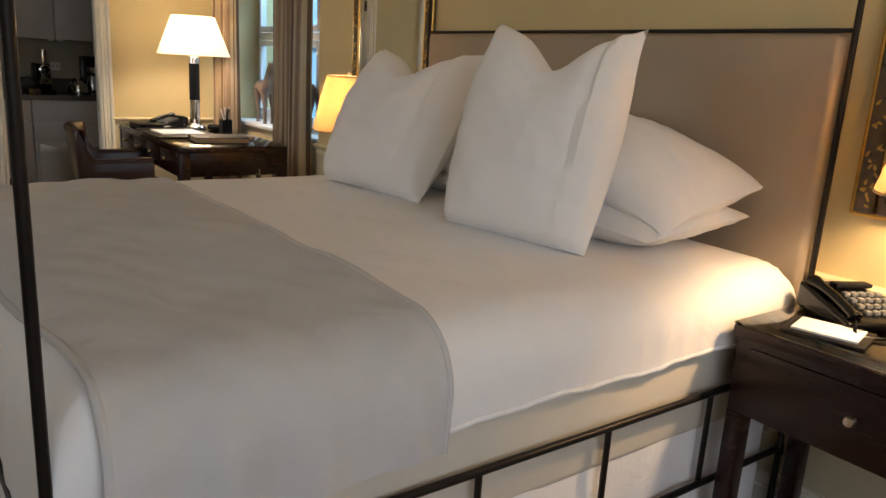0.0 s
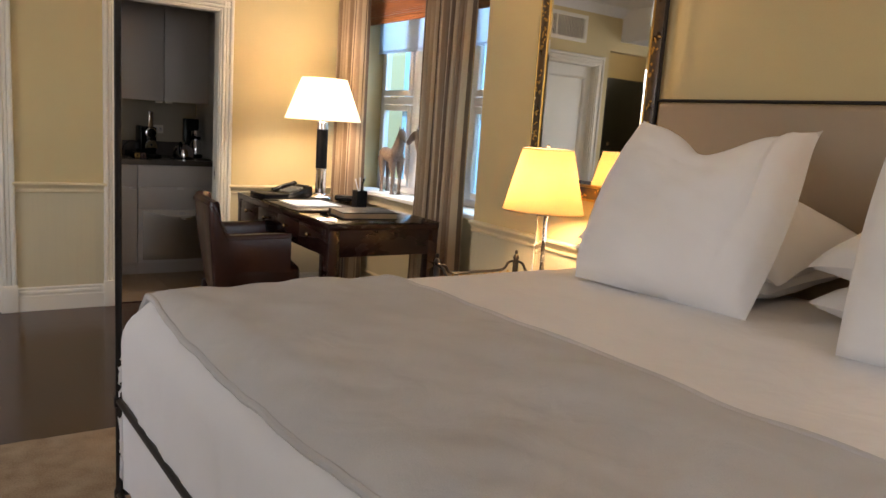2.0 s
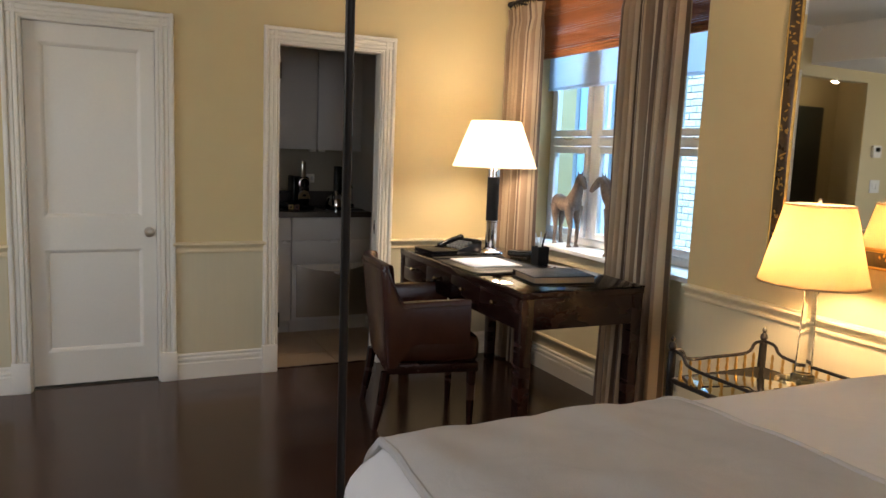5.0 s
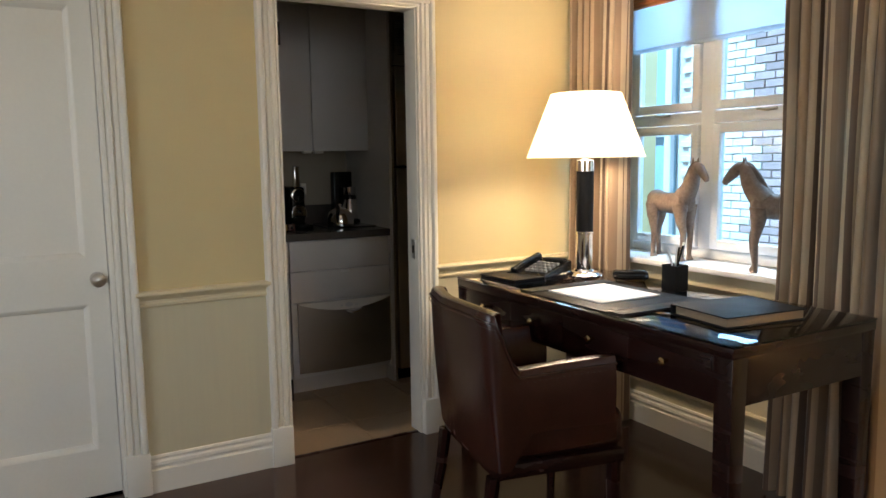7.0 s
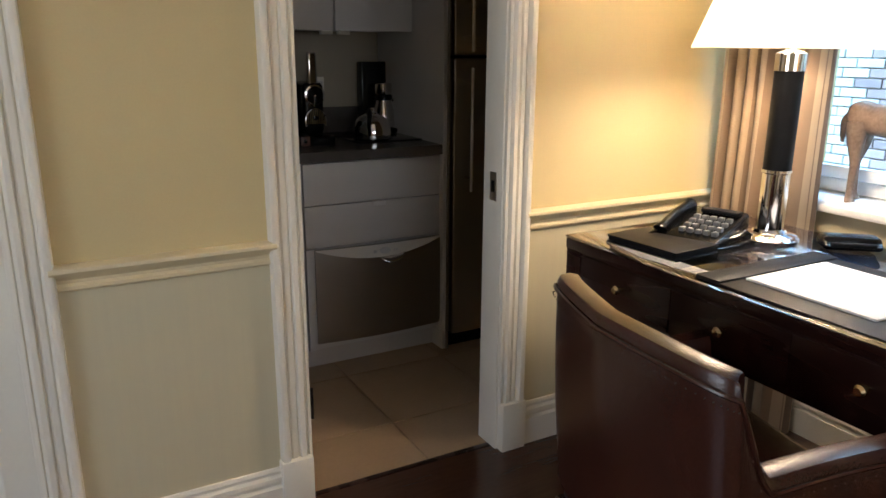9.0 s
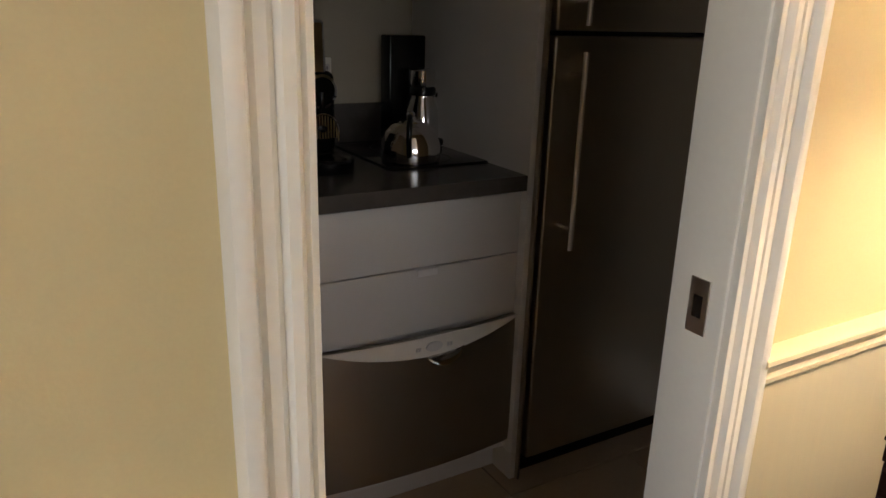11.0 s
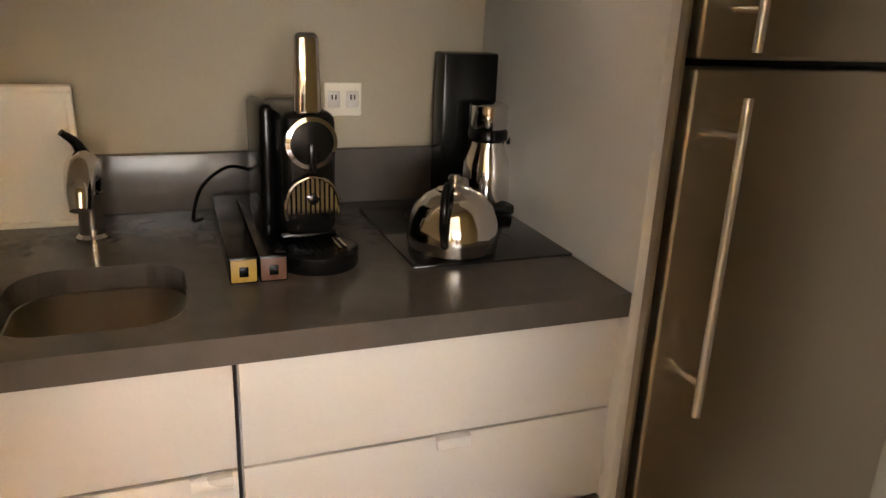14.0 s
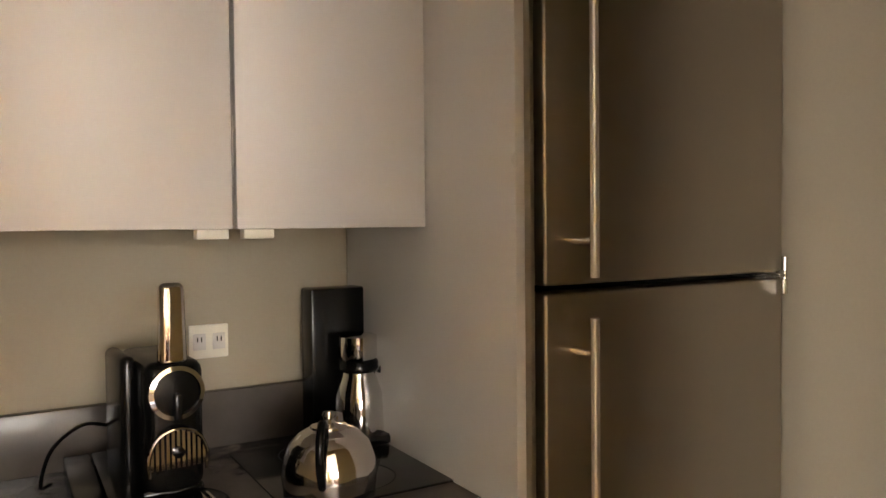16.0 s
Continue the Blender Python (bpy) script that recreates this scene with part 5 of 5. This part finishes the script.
ring = rrect(SX0, SX1, SY0, SY1, SR)
for (cx, cy, k0) in ((SX1, SY1, 0), (SX0, SY1, 9), (SX0, SY0, 18), (SX1, SY0, 27)):
    for z, flip in ((0.915, False), (0.875, True)):
        c = slab.verts.new((cx, cy, z))
        ps = [slab.verts.new((*ring[k0 + k], z)) for k in range(9)]
        for a, b in zip(ps, ps[1:]):
            slab.faces.new((c, b, a) if not flip else (c, a, b))
lip_t = [slab.verts.new((*p, 0.915)) for p in ring]
lip_b = [slab.verts.new((*p, 0.875)) for p in ring]
for i in range(len(ring)):
    j = (i + 1) % len(ring)
    if i % 9 == 8:
        continue
    slab.faces.new((lip_t[i], lip_t[j], lip_b[j], lip_b[i]))
bmesh.ops.remove_doubles(slab, verts=slab.verts[:], dist=1e-4)
wpart("slab", slab, COUNTER, wt, smooth=False)
wpart("upstand", B((0.32, 7.755, 0.915, 1.738, 7.778, 1.032), bevel=0.002), COUNTER, wt)
sk = thing("sink", pose(0.96, 7.32, 0.70), "small undermounted stainless steel sink", "sink")
bs = bmesh.new()
levels = [(0.004, 0.874), (0.0, 0.872), (-0.004, 0.80), (-0.010, 0.755), (-0.030, 0.737), (-0.065, 0.733)]
prev = None
for off, z in levels:
    cur = [bs.verts.new((*p, z)) for p in rrect(SX0 - off, SX1 + off, SY0 - off, SY1 + off, max(0.02, SR + off * 0.6))]
    if prev:
        for i in range(len(cur)):
            j = (i + 1) % len(cur)
            bs.faces.new((prev[i], prev[j], cur[j], cur[i]))
    prev = cur
bs.faces.new(prev)
thicken(bs, -0.002)
wpart("bowl", bs, NICKEL, sk, "brushed steel bowl")
wpart("drain", lathe((0.958, 7.318, 0.734), [(0.034, 0), (0.034, 0.003), (0.024, 0.001), (0.004, 0.001)], 20), CHROME, sk)
fc = thing("faucet", pose(0.935, 7.60, 0.915), "short chrome kitchen tap beside the sink", "faucet")
part("base", lathe((0, 0, 0), [(0.027, 0), (0.027, 0.006), (0.021, 0.012), (0.020, 0.075), (0.024, 0.085)], 24), CHROME, fc)
sp = bmesh.new()
pts = spline([(0, 0.012, 0.10), (0, -0.02, 0.135), (0, -0.07, 0.142), (0, -0.115, 0.118), (0, -0.135, 0.088)], 5)
add_tube(sp, pts, [float(np.interp(i / (len(pts) - 1), [0, 0.2, 0.7, 1], [0.022, 0.026, 0.023, 0.016])) for i in range(len(pts))], 16)
add_lathe(sp, (0, 0.005, 0.080), [(0.022, 0), (0.027, 0.03), (0.024, 0.06), (0.008, 0.075)], 20)
part("spout", sp, CHROME, fc, "bulbous chrome spout")
part("lever", tube(spline([(0.0, 0.005, 0.145), (-0.010, -0.002, 0.172), (-0.030, -0.012, 0.192)], 5), [0.013, 0.012, 0.011, 0.010, 0.009, 0.008, 0.008, 0.007, 0.007, 0.006, 0.006], 10), BLACK, fc, "dark lever on top")

bdw = thing("serving_board", pose(0.73, 7.70, 0.915, 7, 0, 0), "white rimmed board leaning on the backsplash", "tray")
part("panel", B((-0.19, 0.0, 0.0, 0.19, 0.008, 0.262), bevel=0.003), TRIM, bdw)
for q in ((-0.19, 0.25, 0.19, 0.262), (-0.19, 0, 0.19, 0.012), (-0.19, 0.012, -0.178, 0.25), (0.178, 0.012, 0.19, 0.25)):
    part("rim", B((q[0], -0.010, q[1], q[2], 0.001, q[3]), bevel=0.003), TRIM, bdw)

# ---- wall units ----
for k, (a, b) in enumerate(((0.32, 0.672), (0.675, 1.024), (1.028, 1.381), (1.385, 1.737))):
    uc = thing("wall_cabinet", pose((a + b) / 2, 7.6, 1.366), "pale handleless wall cabinet with one door", "cabinet", "wall cabinets")
    wpart("body", B((a + 0.001, 7.420, 1.372, b - 0.001, 7.778, 2.19)), CABW, uc, smooth=False)
    wpart("door", B((a + 0.0015, 7.400, 1.368, b - 0.0015, 7.418, 2.19), bevel=0.0015), CABW, uc, "matt pale laminate door")
    px = b - 0.035 if k < 3 else a + 0.035
    wpart("tab_pull", B((px - 0.025, 7.392, 1.352, px + 0.025, 7.418, 1.3675), bevel=0.002), TRIM, uc, "white edge pull")
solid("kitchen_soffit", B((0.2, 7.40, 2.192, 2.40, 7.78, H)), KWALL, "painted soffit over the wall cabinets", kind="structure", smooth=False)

pn = thing("tall_side_panel", pose(1.756, 7.45, 0), "grey laminate panel between worktop and fridge", "panel")
wpart("board", B((1.739, 7.125, 0.0, 1.757, 7.778, 2.19), bevel=0.001), PANELG, pn)
wpart("edge_trim", B((1.7575, 7.112, 0.0, 1.766, 7.14, 2.19), bevel=0.002), STEEL, pn, "thin aluminium edge strip")

# ---- fridge ----
fg = thing("refrigerator", pose(2.07, 7.45, 0), "tall built-in stainless steel fridge with freezer above", "refrigerator")
wpart("body", B((1.772, 7.165, 0.06, 2.395, 7.775, 2.19)), BLACK, fg, smooth=False)
for n, z0, z1, h0, h1 in (("freezer_door", 1.2745, 1.838, 1.288, 1.800), ("fridge_door", 0.075, 1.2615, 0.722, 1.226)):
    d = wpart(n, B((1.776, 7.100, z0, 2.362, 7.160, z1), bevel=0.006, seg=3), STEEL, fg, "brushed stainless steel door")
    hb_ = bmesh.new()
    add_tube(hb_, [(1.834, 7.052, h0), (1.834, 7.052, h1)], 0.0068, 12)
    wpart("handle", hb_, SATIN, d, "slim satin chrome bar handle")
    for z in (h0 + 0.055, h1 - 0.055):
        wpart("handle_post", tube([(1.834, 7.052, z), (1.834, 7.101, z)], 0.0065, 10), CHROME, d)
for z in (1.268, 1.848, 0.066):
    wpart("hinge", tube([(2.358, 7.092, z - 0.036), (2.358, 7.092, z - 0.010), (2.358, 7.092, z - 0.008), (2.358, 7.092, z + 0.008), (2.358, 7.092, z + 0.010), (2.358, 7.092, z + 0.036)], [0.0055, 0.0055, 0.003, 0.003, 0.0055, 0.0055], 12), CHROME, fg, "slim chrome hinge pin")
    wpart("hinge_arm", B((2.34, 7.090, z - 0.003, 2.362, 7.165, z + 0.003), bevel=0.001), CHROME, fg)
wpart("grille_frame", B((1.782, 7.118, 1.848, 2.395, 7.150, 1.905), (1.782, 7.118, 2.15, 2.395, 7.150, 2.19), (1.782, 7.118, 1.905, 1.80, 7.150, 2.15), (2.37, 7.118, 1.905, 2.395, 7.150, 2.15), bevel=0.002), STEEL, fg)
for k in range(10):
    z = 1.915 + k * 0.0235
    sl = B((1.801, -0.014, -0.003, 2.369, 0.014, 0.003), bevel=0.001, seg=1)
    bmesh.ops.transform(sl, matrix=Matrix.Translation((0, 7.134, z + 0.006)) @ Matrix.Rotation(radians(52), 4, "X"), verts=sl.verts[:])
    wpart("louvre", sl, STEEL, fg, smooth=False)
wpart("kick_plate", B((1.785, 7.15, 0.0, 2.39, 7.17, 0.06)), BLACK, fg, smooth=False)
wpart("filler", B((2.363, 7.14, 0.0, 2.399, 7.16, 1.846)), PANELG, fg, smooth=False)

# ---- on the worktop ----
hob = thing("hob", pose(1.59, 7.5, 0.915), "black glass hob set on the worktop", "hob")
wpart("glass", B((1.438, 7.312, 0.9155, 1.737, 7.685, 0.9205), bevel=0.002), mat("black hob glass", (0.008, 0.008, 0.009), 0.12, vary=0.1, bump=0, rough_vary=0.03), hob)
for y in (7.42, 7.59):
    wpart("ring_mark", lathe((1.59, y, 0.9205), [(0.078, 0), (0.078, 0.0004), (0.076, 0.0004), (0.076, 0)], 40, close=False), LEATHERB, hob)

cm = thing("capsule_coffee_machine", pose(1.290, 7.42, 0.915, 0, 0, 4), "black and chrome capsule coffee machine, lever raised", "coffee machine")
bd2 = bmesh.new()
add_box(bd2, -0.046, 0.0, 0.035, 0.046, 0.21, 0.245, bevel=0.020, seg=4)
part("body", bd2, BLACK, cm, "glossy black body")
part("water_tank", B((-0.070, 0.060, 0.02, -0.044, 0.195, 0.250), bevel=0.012, seg=3), BLACK, cm, "smoked clear water tank")
part("base", B((-0.05, 0.02, 0.0, 0.05, 0.215, 0.040), bevel=0.008), BLACK, cm)
part("drip_tray", lathe((0.0, -0.035, 0), [(0.066, 0), (0.068, 0.004), (0.068, 0.028), (0.062, 0.032), (0.054, 0.029), (0.002, 0.029)], 36), BLACK, cm, "round drip tray")
grl = bmesh.new()
for k in range(9):
    add_box(grl, -0.044 + k * 0.0105, -0.078 + 0.02 * abs(k - 4) / 4, 0.0295, -0.040 + k * 0.0105, 0.008 - 0.02 * abs(k - 4) / 4, 0.0325)
tagged(part("drip_grid", grl, CHROME, cm), kind="stuff")
for dz, r0, r1, nm in ((0.196, 0.043, 0.036, "dial_ring"),):
    part(nm, lathe((0, -0.001, dz), [(r0, 0.002), (r0, -0.008), (r1, -0.010), (r1, 0.0)], 36, "Y", close=False), CHROME, cm, "chrome ring")
part("dial", lathe((0, -0.001, 0.196), [(0.035, 0.001), (0.035, -0.006), (0.002, -0.010)], 32, "Y"), BLACK, cm)
part("spout_tab", B((-0.006, -0.018, 0.150, 0.006, 0.0, 0.196), bevel=0.003), BLACK, cm)
arch = bmesh.new()
for k in range(11):
    x = -0.040 + k * 0.008
    top = 0.088 + math.sqrt(max(0.0001, 0.044 ** 2 - x * x)) * 1.15
    add_box(arch, x - 0.0022, -0.010, 0.078, x + 0.0022, 0.0, top)
tagged(part("capsule_grille", arch, CHROME, cm), "arched chrome grille", kind="stuff")
ab = spline([(-0.044, -0.010, 0.070), (-0.044, -0.010, 0.100), (-0.030, -0.010, 0.128), (0, -0.010, 0.140), (0.030, -0.010, 0.128), (0.044, -0.010, 0.100), (0.044, -0.010, 0.070)], 5)
part("grille_rim", tube(ab, 0.003, 8), CHROME, cm)
part("lens", lathe((0.0, -0.012, 0.103), [(0.009, 0.002), (0.009, -0.003), (0.002, -0.005)], 16, "Y"), BLACK, cm)
lv = bmesh.new()
add_box(lv, -0.023, 0.005, 0.235, 0.023, 0.030, 0.368, bevel=0.011, seg=4)
for v in lv.verts:
    if v.co.z > 0.35:
        v.co.x *= 0.85
part("lever", lv, CHROME, cm, "tall chrome lever")
part("power_cord", tube(spline([(-0.06, 0.20, 0.11), (-0.11, 0.17, 0.125), (-0.155, 0.19, 0.085), (-0.17, 0.215, 0.02), (-0.15, 0.26, 0.006)], 7), 0.0035, 7), BLACK, cm)

for x, cl, lb in ((1.166, (0.34, 0.21, 0.04), "long dark capsule box with a gold end"), (1.211, (0.12, 0.05, 0.03), "long dark capsule box with a brown end")):
    bxx = thing("capsule_box", pose(x, 7.505, 0.915), lb, "box", "capsule boxes on the worktop")
    part("sleeve", B((-0.021, -0.19, 0, 0.021, 0.20, 0.042), bevel=0.002), BLACK, bxx)
    part("end_label", B((-0.019, -0.1925, 0.003, 0.019, -0.1895, 0.039), bevel=0.001), mat("capsule box end", cl, 0.4, vary=0.1, bump=0), bxx, "coloured end label")
    part("end_mark", B((-0.007, -0.1945, 0.012, 0.007, -0.1915, 0.028), bevel=0.001), BLACK, bxx)

kt = thing("kettle", pose(1.535, 7.392, 0.921, 0, 0, 150) @ Matrix.Scale(0.86, 4), "polished steel whistling kettle on the hob", "kettle")
part("body", lathe((0, 0, 0), [(0.086, 0), (0.093, 0.006), (0.095, 0.03), (0.092, 0.06), (0.080, 0.092), (0.060, 0.112), (0.038, 0.122)], 48), CHROME, kt, "mirror polished steel body")
part("lid", lathe((0, 0, 0.120), [(0.038, 0), (0.036, 0.006), (0.014, 0.012), (0.010, 0.018), (0.014, 0.026), (0.010, 0.034), (0.003, 0.036)], 28), CHROME, kt)
part("spout", tube(spline([(0.0, -0.070, 0.065), (0.0, -0.098, 0.092), (0.0, -0.116, 0.120)], 5), [0.024, 0.023, 0.021, 0.020, 0.018, 0.017, 0.016, 0.015, 0.015, 0.014, 0.013], 14), CHROME, kt)
part("handle", tube(spline([(0.0, 0.052, 0.108), (0.0, 0.066, 0.140), (0.0, 0.092, 0.150), (0.0, 0.116, 0.125), (0.0, 0.120, 0.080), (0.0, 0.100, 0.040), (0.0, 0.088, 0.030)], 6), 0.0085, 10), BLACK, kt, "black loop handle")

dm = thing("drip_coffee_maker", pose(1.688, 7.655, 0.921), "slim black coffee maker with a steel flask", "coffee maker")
part("tower", B((-0.070, 0.035, 0, 0.070, 0.100, 0.318), bevel=0.006), BLACK, dm)
part("base", B((-0.070, -0.090, 0, 0.070, 0.035, 0.020), bevel=0.006), BLACK, dm)
part("flask", lathe((0.01, -0.025, 0.020), [(0.052, 0), (0.054, 0.01), (0.050, 0.08), (0.036, 0.118), (0.036, 0.130)], 32), CHROME, dm, "steel flask")
part("flask_collar", lathe((0.01, -0.025, 0.146), [(0.037, 0), (0.042, 0.006), (0.042, 0.020), (0.038, 0.026)], 32), BLACK, dm)
part("flask_cap", lathe((0.01, -0.025, 0.170), [(0.036, 0), (0.040, 0.01), (0.040, 0.05), (0.034, 0.054)], 32), CHROME, dm, "brushed steel cap")
part("flask_handle", tube(spline([(0.05, -0.04, 0.15), (0.078, -0.052, 0.13), (0.080, -0.052, 0.07), (0.056, -0.043, 0.045)], 5), 0.009, 10), BLACK, dm)

ol = thing("wall_outlet", pose(1.424, 7.778, 1.135), "cream double wall socket plate", "socket")
wpart("plate", B((1.384, 7.772, 1.100, 1.464, 7.7795, 1.170), bevel=0.003), TRIM, ol)
for x in (1.404, 1.444):
    wpart("socket", B((x - 0.013, 7.769, 1.118, x + 0.013, 7.773, 1.152), bevel=0.003), CABW, ol)
    for dx in (-0.004, 0.004):
        wpart("slot", B((x + dx - 0.001, 7.7682, 1.135, x + dx + 0.001, 7.7695, 1.145)), BLACK, ol, smooth=False)

# ---- hinges and strike plate in the kitchenette doorway ----
for z in (0.32, 1.83):
    hg = thing("door_hinge", pose(D2[0] + 0.012, 6.31, z), "dark metal hinge on the door lining", "hinge", "hinges on the door lining")
    wpart("leaf", B((D2[0] + 0.0115, 6.303, z - 0.045, D2[0] + 0.0145, 6.335, z + 0.045), bevel=0.001), IRON, hg)
    wpart("knuckle", tube([(D2[0] + 0.016, 6.300, z - 0.047), (D2[0] + 0.016, 6.300, z + 0.047)], 0.005, 10), IRON, hg)
st = thing("strike_plate", pose(D2[1] - 0.012, 6.345, 0.89), "nickel strike plate on the door lining", "strike plate")
wpart("plate", B((D2[1] - 0.0148, 6.325, 0.845, D2[1] - 0.0118, 6.362, 0.935), bevel=0.001), NICKEL, st)
wpart("latch_hole", B((D2[1] - 0.0156, 6.335, 0.872, D2[1] - 0.0146, 6.352, 0.908)), BLACK, st, smooth=False)

# ---- kitchen floor tiles ----
tme = {}
xs = [0.2, 0.38, 0.82, 1.26, 1.70, 2.14, 2.40]
ys = [6.347, 6.62, 7.06, 7.50, 7.78]
kf = bpy.data.objects["floor_kitchen"]
for a, b in zip(xs, xs[1:]):
    for c, d in zip(ys, ys[1:]):
        key = (round(b - a, 3), round(d - c, 3))
        if key not in tme:
            tme[key] = mesh("tile", B((0, 0, 0, b - a - 0.004, d - c - 0.004, 0.0085), bevel=0.0015, seg=1), TILEK, False)
        t = new("tile", tme[key])
        t.parent = kf
        t.location = (a + 0.002, c + 0.002, -0.0065)

# ---- bricks across the yard ----
brd = random.Random(4)
far_y, far_r = bmesh.new(), bmesh.new()
for c in range(40):
    z = -0.2 + c * 0.0765
    for k in range(32):
        y = 5.2 + k * 0.223 + (0.1115 if c % 2 else 0)
        if 8.72 < y < 14.2:
            continue
        edge = 7.86 + (0.12 if (c // 3) % 2 else -0.05)
        yellow = y > edge
        if 7.2 < y < 8.9 and 0.3 < z < 2.6:
            ob = new("brick", me_y if yellow else me_r)
            ob.parent = nbld
            ob.location = (brd.uniform(-0.006, 0.0), y - 8, z + 3)
        else:
            add_box(far_y if yellow else far_r, BXO - 0.003, y, z, BXO + 0.03, y + 0.213, z + 0.066)
for b, mt in ((far_y, BRICKY), (far_r, BRICKR)):
    tagged(wpart("brickwork", b, mt, nbld, "rows of weathered bricks", False), kind="stuff")
